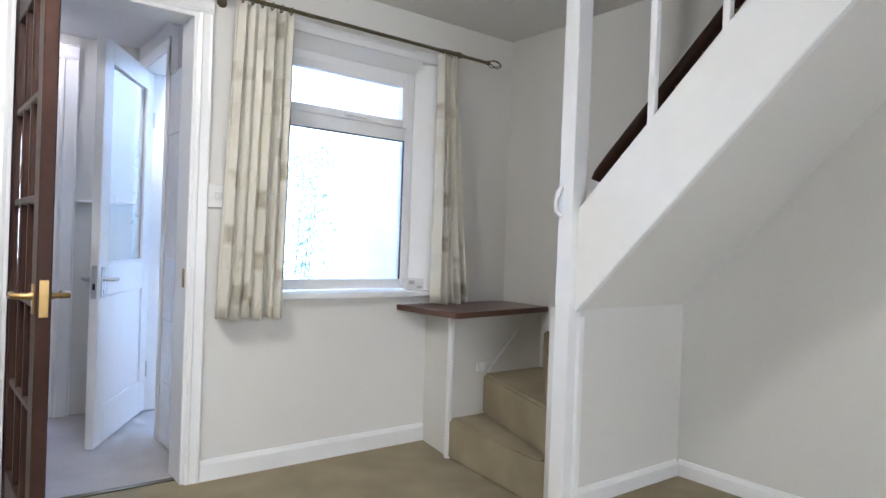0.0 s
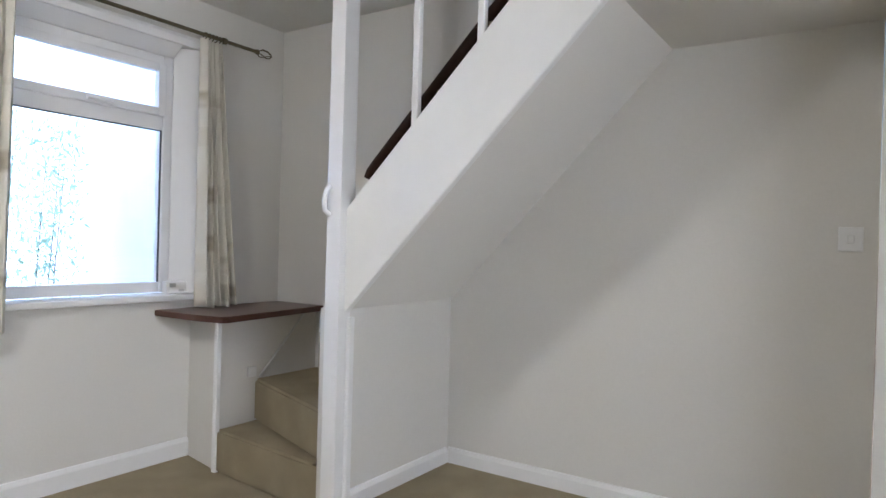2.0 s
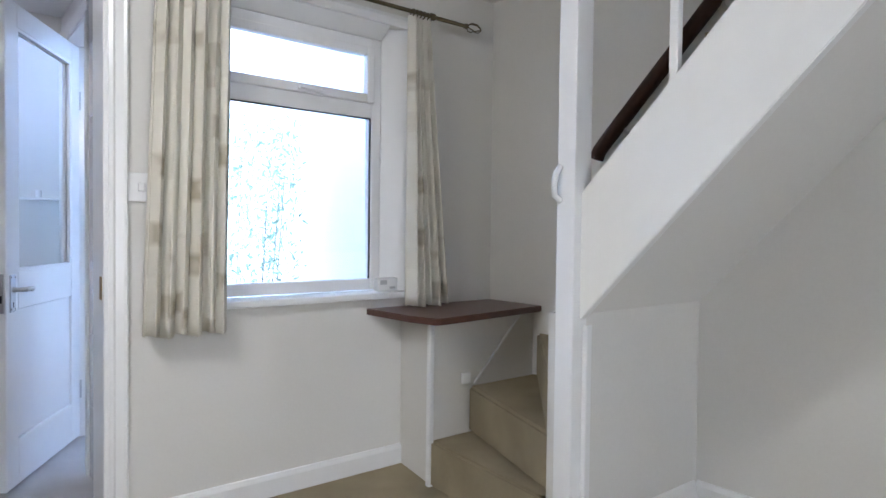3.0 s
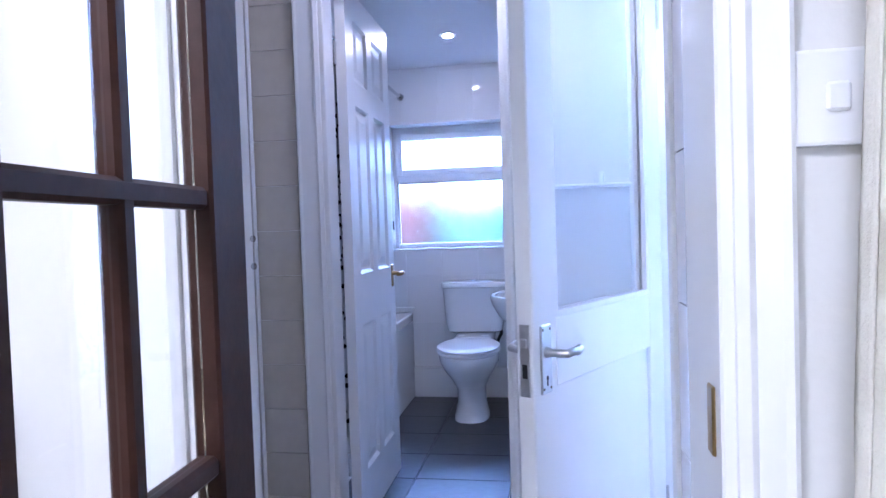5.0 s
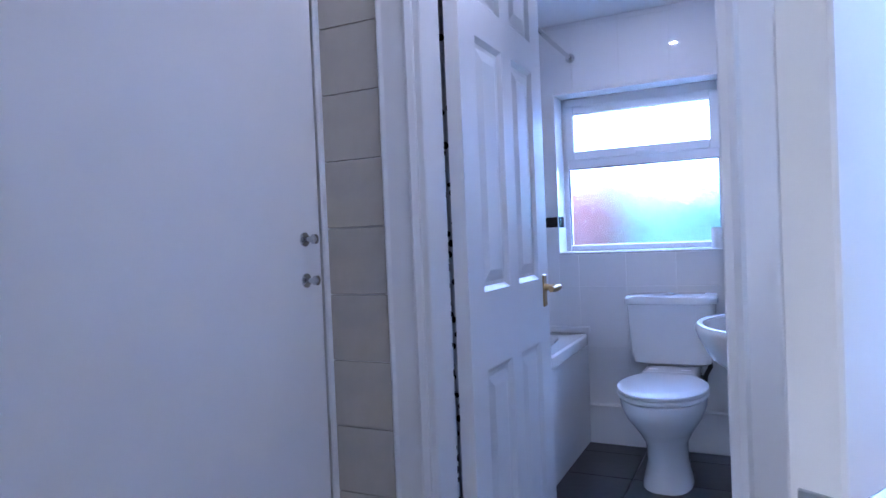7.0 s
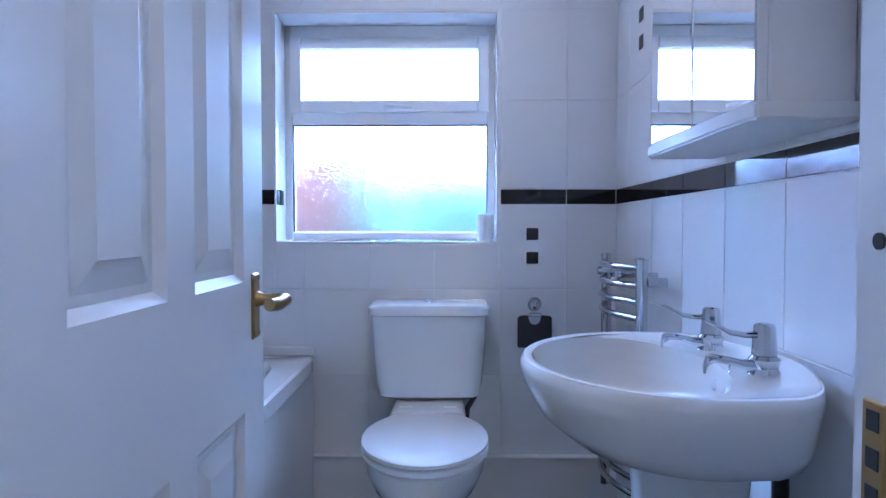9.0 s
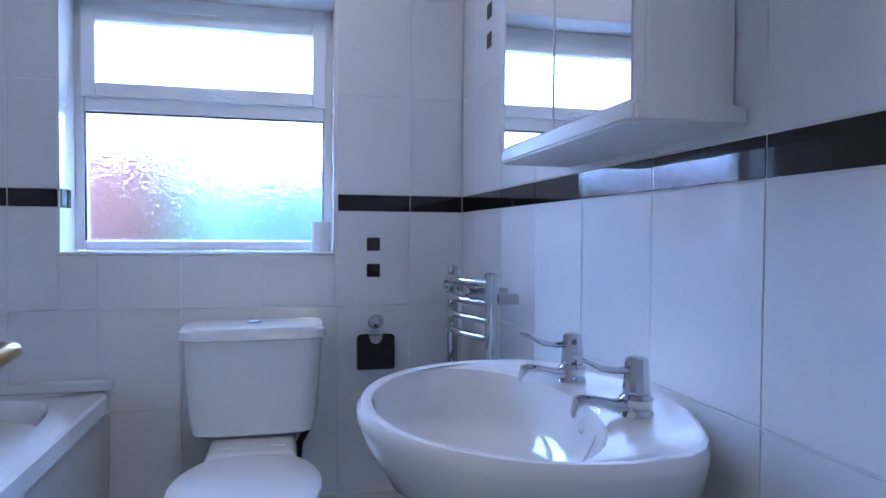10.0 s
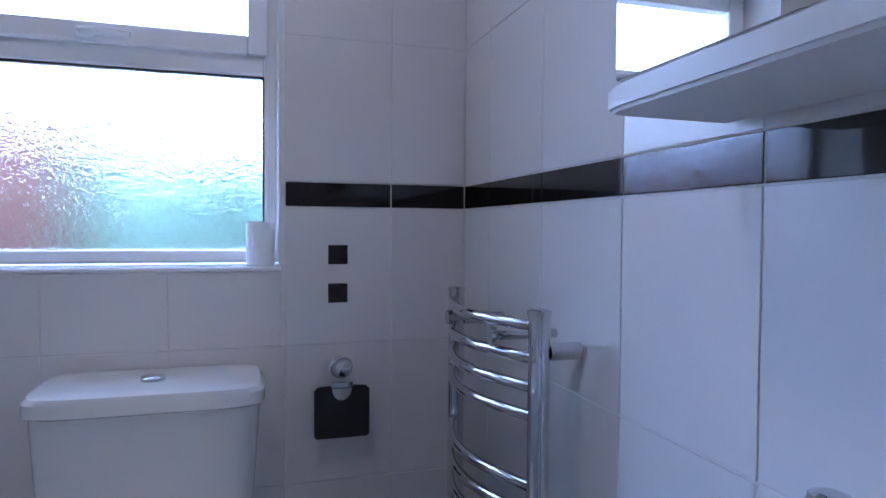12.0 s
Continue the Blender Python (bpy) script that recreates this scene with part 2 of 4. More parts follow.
# ---- the shell ----
CEIL, BCEIL = 2.23, 2.13
SIDE, UNDER = 2.88, 3.04
setting("floor_living", box(-1.6, 3.2, -4.8, 0.075, -0.1, 0), M_CARPET, "beige short-pile fitted carpet in the living room", "carpet")
setting("floor_lobby", box(-0.12, 1.35, 0.08, 1.4, -0.1, -0.004), M_VINYL, "pale worn carpet in the small lobby", "carpet")
setting("floor_bathroom_base", box(-0.75, 1.2, 1.4, 3.5, -0.1, -0.012), M_GROUT, "grout bed under the bathroom floor tiles", "floor")
setting("wall_window", wall_with_hole("y", 0, 0.16, -1.6, 3.2, 0, CEIL, [(0.44, 1.105, 0, 1.97), (1.43, 2.345, 0.79, 1.99)]), M_WALL,
        "cream painted wall with a doorway and a window", "wall")
setting("wall_side_landing", box(SIDE, 3.2, -1.02, 0, 0, CEIL), M_WALL, "cream painted wall beside the winding steps", "wall")
setting("wall_side_upper", prism([(-1.02, 0.86), (-1.02, CEIL), (-1.02, 4.5), (-3.6, 4.5), (-3.6, 1.92), (-2.06, 1.92)], "x", SIDE, 3.2), M_WALL,
        "cream painted wall above the staircase", "wall")
setting("wall_understairs", box(UNDER, 3.2, -2.8, -1.022, 0, 1.915), M_WALL, "cream painted wall under the open stairs", "wall")
setting("wall_end", box(2.72, 3.2, -2.95, -2.802, 0, CEIL), M_WALL, "cream painted return wall at the end of the recess", "wall")
setting("wall_rear", wall_with_hole("y", -4.9, -4.72, -1.6, 3.2, 0, CEIL, [(-0.9, 1.8, 0.7, 2.05)]), M_WALL, "cream painted wall with a wide window", "wall")
setting("wall_left", box(-1.72, -1.6, -4.9, 0.16, 0, CEIL), M_WALL, "cream painted living room wall", "wall")
setting("wall_right_rear", box(3.2, 3.3, -4.9, -2.95, 0, CEIL), M_WALL, "cream painted living room wall", "wall")
setting("ceiling_living", wall_with_hole("y", CEIL, CEIL + 0.12, -1.6, 3.3, -4.9, 0.16, [(2.2, SIDE, -3.5, -1.2)]), M_CEIL,
        "pale matt living room ceiling with a stair opening", "ceiling")
bpy.data.objects["ceiling_living"].data.transform(Matrix(((1, 0, 0, 0), (0, 0, 1, 0), (0, 1, 0, 0), (0, 0, 0, 1))))
bpy.data.objects["ceiling_living"].data.flip_normals()
setting("wall_upstairs_room", box(2.08, 2.2, -3.6, -1.1, CEIL + 0.12, 4.5), M_WALL, "plain wall of the upper stairwell", "wall")
setting("wall_upstairs_front", box(2.2, SIDE, -1.2, -1.1, CEIL + 0.12, 4.5), M_WALL, "plain wall of the upper stairwell", "wall")
setting("wall_upstairs_back", box(2.2, SIDE, -3.6, -3.5, CEIL + 0.12, 4.5), M_WALL, "plain wall of the upper stairwell", "wall")
setting("ceiling_upstairs", box(2.08, 3.2, -3.6, -1.1, 4.5, 4.6), M_CEIL, "plain ceiling of the upper stairwell", "ceiling")

# lobby
setting("wall_lobby_left", wall_with_hole("x", -0.2, -0.1, 0.16, 1.5, 0, BCEIL, [(0.56, 1.36, 0, 2.0)]), M_WALL, "painted lobby wall round the cupboard", "wall")
setting("wall_lobby_right", wall_with_hole("x", 1.172, 1.3, 0.16, 1.5, 0, BCEIL, [(0.71, 1.31, 0, 2.0)]), M_GLOSS, "white lobby wall with an open side doorway", "wall")
setting("wall_bathroom_front", wall_with_hole("y", 1.38, 1.47, -0.9, 1.172, 0, BCEIL, [(0.15, 0.78, 0, 2.0)]), M_WALL, "painted partition with the bathroom doorway", "wall")
setting("ceiling_lobby", box(-0.2, 1.3, 0.16, 1.38, BCEIL, BCEIL + 0.1), M_BCEIL, "white lobby ceiling", "ceiling")

# bathroom
setting("wall_bathroom_back", wall_with_hole("y", 3.4057, 3.66, -0.9, 1.3, 0, BCEIL, [(-0.118, 0.684, 0.96, 1.777)]), M_GROUT, "tiled bathroom wall with a window", "wall")
setting("wall_bathroom_right", box(1.1057, 1.3, 1.47, 3.4057, 0, BCEIL), M_GROUT, "tiled bathroom wall behind the basin", "wall")
setting("wall_bathroom_left", box(-0.9, -0.74, 1.47, 3.4057, 0, BCEIL), M_GLOSS, "white wall along the bath", "wall")
setting("ceiling_bathroom", box(-0.9, 1.3, 1.38, 3.66, BCEIL, BCEIL + 0.1), M_BCEIL, "smooth white bathroom ceiling", "ceiling")

# skirtings
def skirting(n, bm):
    setting("baseboard_%d" % n, bm, M_GLOSS, "white gloss painted skirting board", "skirting")


skirting(1, prism([(0, 0), (-0.016, 0), (-0.016, 0.07), (-0.008, 0.088), (0, 0.09)], "x", 1.158, 2.32))
skirting(2, prism([(UNDER, 0), (UNDER - 0.016, 0), (UNDER - 0.016, 0.055), (UNDER - 0.008, 0.072), (UNDER, 0.075)], "y", -2.8, -1.07))
skirting(3, prism([(-1.06, 0), (-1.076, 0), (-1.076, 0.055), (-1.068, 0.072), (-1.06, 0.075)], "x", 2.18, UNDER - 0.016))

# door lining and architrave of the living room doorway
def lining(name, axis, a, b, u0, u1, head, thick, label):
    t = thing(name, (u0 + u1) / 2 if axis == "y" else a, a if axis == "y" else (u0 + u1) / 2, 0, label, "door frame", kind="structure")
    def bar(n, ua, ub, za, zb, w0, w1):
        part(n, box(ua, ub, w0, w1, za, zb, 0.003) if axis == "y" else box(w0, w1, ua, ub, za, zb, 0.003), M_GLOSS, t)
    bar("jamb", u0, u0 + thick, 0, head, a, b)
    bar("jamb", u1 - thick, u1, 0, head, a, b)
    bar("head", u0 + thick, u1 - thick, head - thick, head, a, b)
    return t


def architrave(t, axis, face, out, u0, u1, head, w=0.06):
    """Moulded trim round an opening on one face of a wall; out is the way it stands proud."""
    prof = [(0, 0), (0, 0.012), (0.012, 0.018), (0.02, 0.013), (w - 0.014, 0.016), (w - 0.006, 0.02), (w, 0.016), (w, 0)]
    def up(u, sgn):
        pts = [(u + sgn * a, face + out * b) for a, b in prof]
        part("architrave", prism(pts if axis == "y" else [(q, p) for p, q in pts], "z", 0, head), M_GLOSS, t)
    up(u0, -1), up(u1, 1)
    pts = [(face + out * b, head + 0.001 + a) for a, b in prof]
    part("architrave", prism(pts, "x" if axis == "y" else "y", u0 - w, u1 + w), M_GLOSS, t)


d1 = lining("door_frame_1", "y", -0.004, 0.164, 0.44, 1.105, 1.97, 0.025, "white gloss painted frame of the living room doorway")
architrave(d1, "y", -0.001, -1, 0.45, 1.095, 1.965)
part("latch_plate", box(1.076, 1.081, 0.02, 0.045, 0.82, 0.9, 0.002), M_BRASS, d1, "small worn brass latch plate")
part("threshold", prism([(0.44, 0.0), (0.44, 0.004), (1.105, 0.004), (1.105, 0.0)], "y", 0.06, 0.095), M_IRON, d1, "thin dark carpet threshold strip")
d2 = lining("door_frame_2", "y", 1.376, 1.474, 0.15, 0.78, 2.0, 0.022, "white gloss painted frame of the bathroom doorway")
architrave(d2, "y", 1.379, -1, 0.155, 0.775, 1.99, 0.085)
keep = part("strike_plate", box(0.7555, 0.7585, 1.44, 1.46, 0.842, 0.908, 0.001), M_BRASS, d2, "worn brass strike plate")
for z in (0.853, 0.875, 0.897):
    part("hole", box(0.7548, 0.7557, 1.444, 1.455, z - 0.006, z + 0.006), M_BLACK, keep)
part("bolt_keep", lathe([(0.005, 0), (0.005, 0.002)], 0.7585, 1.45, 1.0, 14, (-1, 0, 0)), M_BLACK, d2, "dark round bolt hole")
part("threshold", box(0.15, 0.78, 1.352, 1.385, -0.004, 0.006, 0.002), M_STEEL, d2, "silver metal threshold strip")
d3 = lining("door_frame_3", "x", 1.168, 1.304, 0.71, 1.31, 2.0, 0.025, "white gloss painted frame of the side doorway")
architrave(d3, "x", 1.171, -1, 0.72, 1.3, 1.985, 0.05)

# ---- living room window ----
def window(name, x0, x1, y, z0, z1, mull0, mull1, low, label, f=0.05, ft=0.05, s=0.04):
    t = thing(name, (x0 + x1) / 2, y, z0, label, "window", kind="structure")
    part("window_frame", merge(box(x0, x0 + f, y, y + 0.06, z0, z1, 0.006, 2), box(x1 - f, x1, y, y + 0.06, z0, z1, 0.006, 2),
                               box(x0 + f, x1 - f, y + 0.001, y + 0.059, z0, z0 + f, 0.006, 2), box(x0 + f, x1 - f, y + 0.001, y + 0.059, z1 - ft, z1, 0.006, 2),
                               box(x0 + f, x1 - f, y + 0.001, y + 0.059, mull0, mull1, 0.006, 2)), M_UPVC, t)
    a, b, c, d = x0 + f - 0.008, x1 - f + 0.008, mull1 - 0.008, z1 - ft + 0.008
    sash = part("sash", merge(box(a, a + s, y - 0.016, y + 0.03, c, d, 0.006, 2), box(b - s, b, y - 0.016, y + 0.03, c, d, 0.006, 2),
                       box(a + s, b - s, y - 0.015, y + 0.03, c, c + s, 0.006, 2), box(a + s, b - s, y - 0.015, y + 0.03, d - s, d, 0.006, 2)), M_UPVC, t, "top-hung opening sash")
    m = (x0 + x1) / 2
    part("handle", merge(box(m - 0.02, m + 0.02, y - 0.028, y - 0.016, c + 0.008, c + 0.03, 0.004), tube([(m - 0.01, y - 0.03, c + 0.02), (m + 0.02, y - 0.045, c + 0.016), (m + 0.09, y - 0.045, c + 0.012)], 0.008, 10)), M_UPVC, sash, "white plastic window handle")
    for n, mt, q in (("pane", low, (x0 + f - 0.005, x1 - f + 0.005, z0 + f - 0.005, mull0 + 0.005)), ("pane", M_GLASS if low is M_GLASS else low, (a + s - 0.005, b - s + 0.005, c + s - 0.005, d - s + 0.005))):
        p = part(n, box(q[0], q[1], y + 0.018, y + 0.024, q[2], q[3]), mt, t)
        p.visible_shadow = False
    part("gasket", merge(box(x0 + f, x1 - f, y + 0.006, y + 0.017, mull0 - 0.004, mull0), box(x0 + f, x0 + f + 0.004, y + 0.006, y + 0.017, z0 + f, mull0),
                         box(x1 - f - 0.004, x1 - f, y + 0.006, y + 0.017, z0 + f, mull0)), M_BLACK, t, "thin dark rubber glazing seal")
    return t


w1 = window("window_1", 1.435, 2.245, 0.07, 0.8, 1.935, 1.577, 1.65, M_GLASS, "white plastic window with a top-hung sash")
part("reveal", merge(prism([(2.246, 0.07), (2.246, 0.15), (2.344, 0.15), (2.344, 0.001)], "z", 0.795, 1.989), prism([(0.07, 1.936), (0.15, 1.936), (0.15, 1.989), (0.001, 1.989)], "x", 1.431, 2.246)), M_GLOSS, w1, "splayed white reveal")
part("window_sill", box(1.40, 2.36, -0.035, 0.07, 0.765, 0.793, 0.008, 3), M_GLOSS, w1, "white painted window board")
part("trim", merge(prism([(2.345, -0.001), (2.345, -0.012), (2.375, -0.016), (2.395, -0.008), (2.395, -0.001)], "z", 0.795, 1.99), prism([(-0.001, 1.99), (-0.012, 1.99), (-0.016, 2.02), (-0.008, 2.04), (-0.001, 2.04)], "x", 1.39, 2.395)), M_GLOSS, w1, "white moulded trim round the reveal")

w2 = window("window_2", -0.117, 0.683, 3.545, 0.965, 1.776, 1.402, 1.455, M_FROST, "white plastic bathroom window with textured glass", 0.03, 0.055, 0.045)
part("window_sill", box(-0.117, 0.683, 3.402, 3.545, 0.952, 0.963, 0.003), M_TILE, w2, "white tiled window sill")
for a in ((-0.1178, -0.113, 0.963, 1.776), (0.679, 0.6838, 0.963, 1.776)):
    part("reveal_tile", box(a[0], a[1], 3.404, 3.545, a[2], a[3]), M_TILE, w2)
part("reveal_tile", box(-0.113, 0.679, 3.404, 3.545, 1.772, 1.7768), M_TILE, w2)
part("reveal_band", box(-0.113, -0.1105, 3.41, 3.5, 1.094, 1.149), M_BAND, w2, "black glazed tile in the window reveal")
w3 = window("window_3", -0.89, 1.79, -4.85, 0.71, 2.04, 1.55, 1.62, M_GLASS, "wide white plastic living room window")

# ---- outside ----
setting("ground", box(-40, 40, -40, 40, -0.3, -0.12), M_PAVE, "terracotta paved yard", "ground")
setting("backdrop_bathroom", box(-2.2, 1.9, 6.0, 6.02, -0.1, 4.5), M_SKYGLOW_B, "bright hazy sky behind the bathroom window", "sky")
setting("backdrop_yard", box(1.95, 9, 6.0, 6.02, -0.1, 5), M_SKYGLOW_Y, "bright hazy sky over the yard", "sky")
setting("backdrop_rear", box(-3, 4, -7.5, -7.48, -0.1, 5), M_SKYGLOW_R, "bright hazy sky behind the living room", "sky")
tagged(part("garden_wall", box(-1.9, 0.0, 4.9, 5.1, -0.12, 1.57), M_BRICK), "red brick garden wall outside the bathroom", "wall", kind="structure")


def hedge(x0, x1, y0, y1, z0, z1, count, label, seed, size):
    rnd = random.Random(seed)
    t = thing("hedge", (x0 + x1) / 2, (y0 + y1) / 2, -0.12, label, "hedge")
    verts, faces = [], []
    for _ in range(count):
        c = Vector((rnd.uniform(x0, x1), rnd.uniform(y0, y1), rnd.uniform(z0, z1 - 0.25 * rnd.random())))
        q = Euler([rnd.uniform(0, 6.28) for _ in range(3)]).to_matrix()
        s = rnd.uniform(0.5, 1.1) * size
        k = len(verts)
        verts += [c + q @ Vector(p) * s for p in ((-0.4, 0, 0), (0, -0.2, 0.05), (1, 0, 0), (0, 0.2, 0.05))]
        faces.append((k, k + 1, k + 2, k + 3))
    me = bpy.data.meshes.new("leaves")
    me.from_pydata(verts, [], faces)
    me.materials.append(M_LEAF)
    lv = new("leaves", me)
    lv.parent, lv.matrix_parent_inverse = t, t.matrix_basis.inverted()
    lv["kind"] = "stuff"
    mx, my = (x0 + x1) / 2, (y0 + y1) / 2
    stems = []
    for _ in range(5):
        a = rnd.uniform(-0.4, 0.4) * (x1 - x0)
        stems.append(tube([(mx + a, my, -0.12), (mx + a * 1.1, my + 0.02, 0.5), (mx + a * 1.2 + 0.05, my, z1 * 0.8)], 0.007, 6, 0.003))
    part("stem", merge(*stems), M_DARK, t)


hedge(2.65, 3.5, 3.2, 4.0, 0.1, 2.2, 2600, "leafy green hedge in the yard, pale in the bright light", 3, 0.06)
hedge(1.75, 2.8, 4.6, 5.2, -0.1, 2.6, 5000, "leafy green hedge seen through the side doorway", 7, 0.07)
hedge(-0.06, 1.6, 4.65, 5.4, -0.1, 1.52, 8000, "green shrub outside the bathroom window", 5, 0.12)

porch = thing("porch_screen", 2.2, 2.2, -0.12, "white framed glazed lean-to screen in the yard", "porch")
for x in (1.33, 1.97):
    part("post", box(x, x + 0.06, 2.2, 2.26, -0.12, 2.15, 0.006), M_UPVC, porch)
for z, h in ((-0.12, 0.08), (1.15, 0.06), (2.15, 0.08)):
    part("rail", box(1.33, 2.03, 2.202, 2.258, z, z + h, 0.006), M_UPVC, porch)
part("panel", box(1.39, 1.97, 2.215, 2.245, -0.04, 1.15, 0.004), M_UPVC, porch)
# added slab: the glazed door's pane mirrors this instead of the bright sky
setting("yard_sky_blocker", box(3.7, 3.85, 0.165, 5.9, -0.12, 3.6), M_GLOSS, "tall white slab added to keep the sky out of the glazed door's reflection", "wall")
for x in (1.36, 1.96):
    part("rafter", prism([(2.23, 2.23), (2.23, 2.28), (0.2, 2.85), (0.2, 2.8)], "x", x, x + 0.04), M_UPVC, porch)

# ---- staircase ----
st = thing("staircase", 2.5, -1.1, 0, "white painted winding staircase with beige carpeted steps", "stairs")
steps = [
    ([(2.25, -0.312), (SIDE, -0.312), (SIDE, -1.0), (2.19, -1.0), (2.19, -1.055), (2.18, -1.055)], 0.0, 0.195),
    ([(2.466, -0.312), (SIDE, -0.312), (SIDE, -1.0), (2.2, -1.05)], 0.195, 0.395),
    ([(SIDE, -0.33), (SIDE, -1.02), (2.2, -1.052), (2.2, -1.0)], 0.395, 0.595),
    ([(SIDE, -0.72), (SIDE, -1.02), (2.2, -1.054), (2.2, -1.02)], 0.595, 0.795),
    ([(SIDE, -0.98), (SIDE, -1.15), (2.2, -1.15), (2.2, -1.035)], 0.93, 0.99),
]
for outline, z0, z1 in steps:
    part("step", prism(outline, "z", z0, z1, 0.012), M_CARPET, st, "beige carpeted step", smooth=True)
for i in range(7):
    y, z = -1.15 - 0.195 * i, 1.19 + 0.2 * i
    part("step", prism([(y, z - 0.25), (y, z), (y - 0.23, z), (y - 0.23, z - 0.03)], "x", 2.172, SIDE), M_CARPET, st, "beige carpeted step")
part("stringer", prism([(-1.178, 0.806), (-1.178, 1.19), (-3.0, 2.99), (-3.0, 2.66)], "x", 2.135, 2.168, 0.003), M_SATIN, st, "wide white painted stringer board")
part("soffit", prism([(-1.06, 0.80), (-1.06, 0.825), (-2.09, 1.905), (-2.8, 1.905), (-2.8, 1.88), (-2.09, 1.88)], "x", 2.17, UNDER), M_WALL, st, "painted sloping underside of the stairs")
part("side_panel", box(2.176, UNDER, -1.06, -1.022, 0.0, 0.81), M_WALL, st, "painted panel below the winding steps")
newel = part("newel_post", box(2.105, 2.172, -1.178, -1.11, 0, CEIL, 0.004, 2), M_GLOSS, st, "square white gloss newel post")
part("trim", box(2.15, 2.178, -1.196, -1.179, 0, 0.79, 0.005, 2), M_GLOSS, st, "narrow white edge trim")
part("trim", box(2.172, 2.186, -1.175, -1.145, 1.2, CEIL, 0.003), M_GLOSS, st, "narrow white edge trim")
for y in (-1.47, -1.725, -1.98, -2.235):
    part("baluster", box(2.14, 2.165, y - 0.013, y + 0.013, -y - 0.02, CEIL + 0.3, 0.003), M_GLOSS, st, "square white baluster")

rail = thing("handrail", 2.83, -1.2, 1.4, "dark stained wooden handrail on wall brackets", "handrail")
part("rail", tube([(2.8, -0.72, 1.38), (2.8, -0.735, 1.412), (2.8, -0.78, 1.46), (2.8, -1.437, 2.12), (2.8, -2.2, 2.88)], 0.03, 14), M_DARK, rail, smooth=True)
for y, z in ((-0.85, 1.535), (-1.25, 1.935), (-1.8, 2.48)):
    part("bracket", merge(tube([(2.8, y, z - 0.03), (2.82, y, z - 0.055), (SIDE - 0.004, y, z - 0.06)], 0.007, 8), box(SIDE - 0.006, SIDE - 0.001, y - 0.02, y + 0.02, z - 0.085, z - 0.035, 0.002)), M_STEEL, rail, "small metal bracket")

grab = thing("stair_grab_handle", 2.08, -1.12, 1.2, "white plastic grab handle on the newel post", "handle")
part("grip", tube([(2.106, -1.122, 1.27), (2.088, -1.12, 1.25), (2.078, -1.119, 1.215), (2.083, -1.119, 1.18), (2.106, -1.122, 1.165)], 0.009, 10), M_PLASTIC, grab, smooth=True)

# boxed corner with its shelf
setting("wall_boxing", prism([(2.322, -0.001), (2.262, -0.305), (SIDE - 0.001, -0.305), (SIDE - 0.001, -0.001)], "z", 0, 0.695), M_WALL, "painted boxed-in corner beside the steps", "boxing")
setting("trim_boxing", box(2.238, 2.262, -0.325, -0.3, 0, 0.695, 0.005, 2), M_GLOSS, "white corner bead of the boxed-in corner", "trim")
sh = tagged(part("shelf", prism([(2.13, -0.02), (2.14, -0.3), (2.17, -0.44), (2.2, -0.45), (SIDE - 0.002, -0.36), (SIDE - 0.002, -0.002), (2.13, -0.002)], "z", 0.697, 0.725, 0.003), M_SHELF),
            "dark brown laminate shelf on the boxed-in corner", "shelf")
cable = tagged(part("cable", tube([(2.5, -0.311, 0.4), (2.53, -0.31, 0.43), (2.72, -0.31, 0.62), (2.79, -0.31, 0.69)], 0.006, 8), M_PLASTIC, smooth=True), "thin white cable clipped to the boxing", "cable")

def plate(name, cx, cy, cz, nx, ny, w, h, label, category, rocker=True):
    """A wall plate facing (nx, ny)."""
    t = thing(name, cx, cy, cz, label, category)
    m = Matrix.Translation((cx, cy, cz)) @ Matrix(((-ny, nx, 0, 0), (nx, ny, 0, 0), (0, 0, 1, 0), (0, 0, 0, 1)))
    part("plate", box(-w / 2, w / 2, 0, 0.012, -h / 2, h / 2, 0.004, 2), M_PLASTIC, t, m=m)
    if rocker:
        part("rocker", box(-0.012, 0.012, 0.011, 0.018, -0.015, 0.015, 0.003), M_PLASTIC, t, m=m)
    return t


plate("light_switch", 1.197, -0.0005, 1.21, 0, -1, 0.086, 0.1, "white plastic light switch on the cream wall", "switch")
plate("thermostat", UNDER - 0.0005, -2.72, 1.125, -1, 0, 0.075, 0.085, "small white control box on the recess wall", "control box")
plate("socket", 2.45, -0.3055, 0.43, 0, -1, 0.05, 0.05, "small white cable outlet on the boxing", "socket", False)
tm = thing("timer_box", 2.27, 0.01, 0.795, "small white plastic timer on the window board", "timer")
part("case", box(2.2, 2.31, 0.015, 0.05, 0.7955, 0.855, 0.006, 2), M_PLASTIC, tm)
part("dial", box(2.215, 2.25, 0.0125, 0.016, 0.825, 0.845, 0.001), M_STEEL, tm, "grey dial window")
part("button", box(2.265, 2.295, 0.0125, 0.016, 0.805, 0.815, 0.001), M_STEEL, tm)

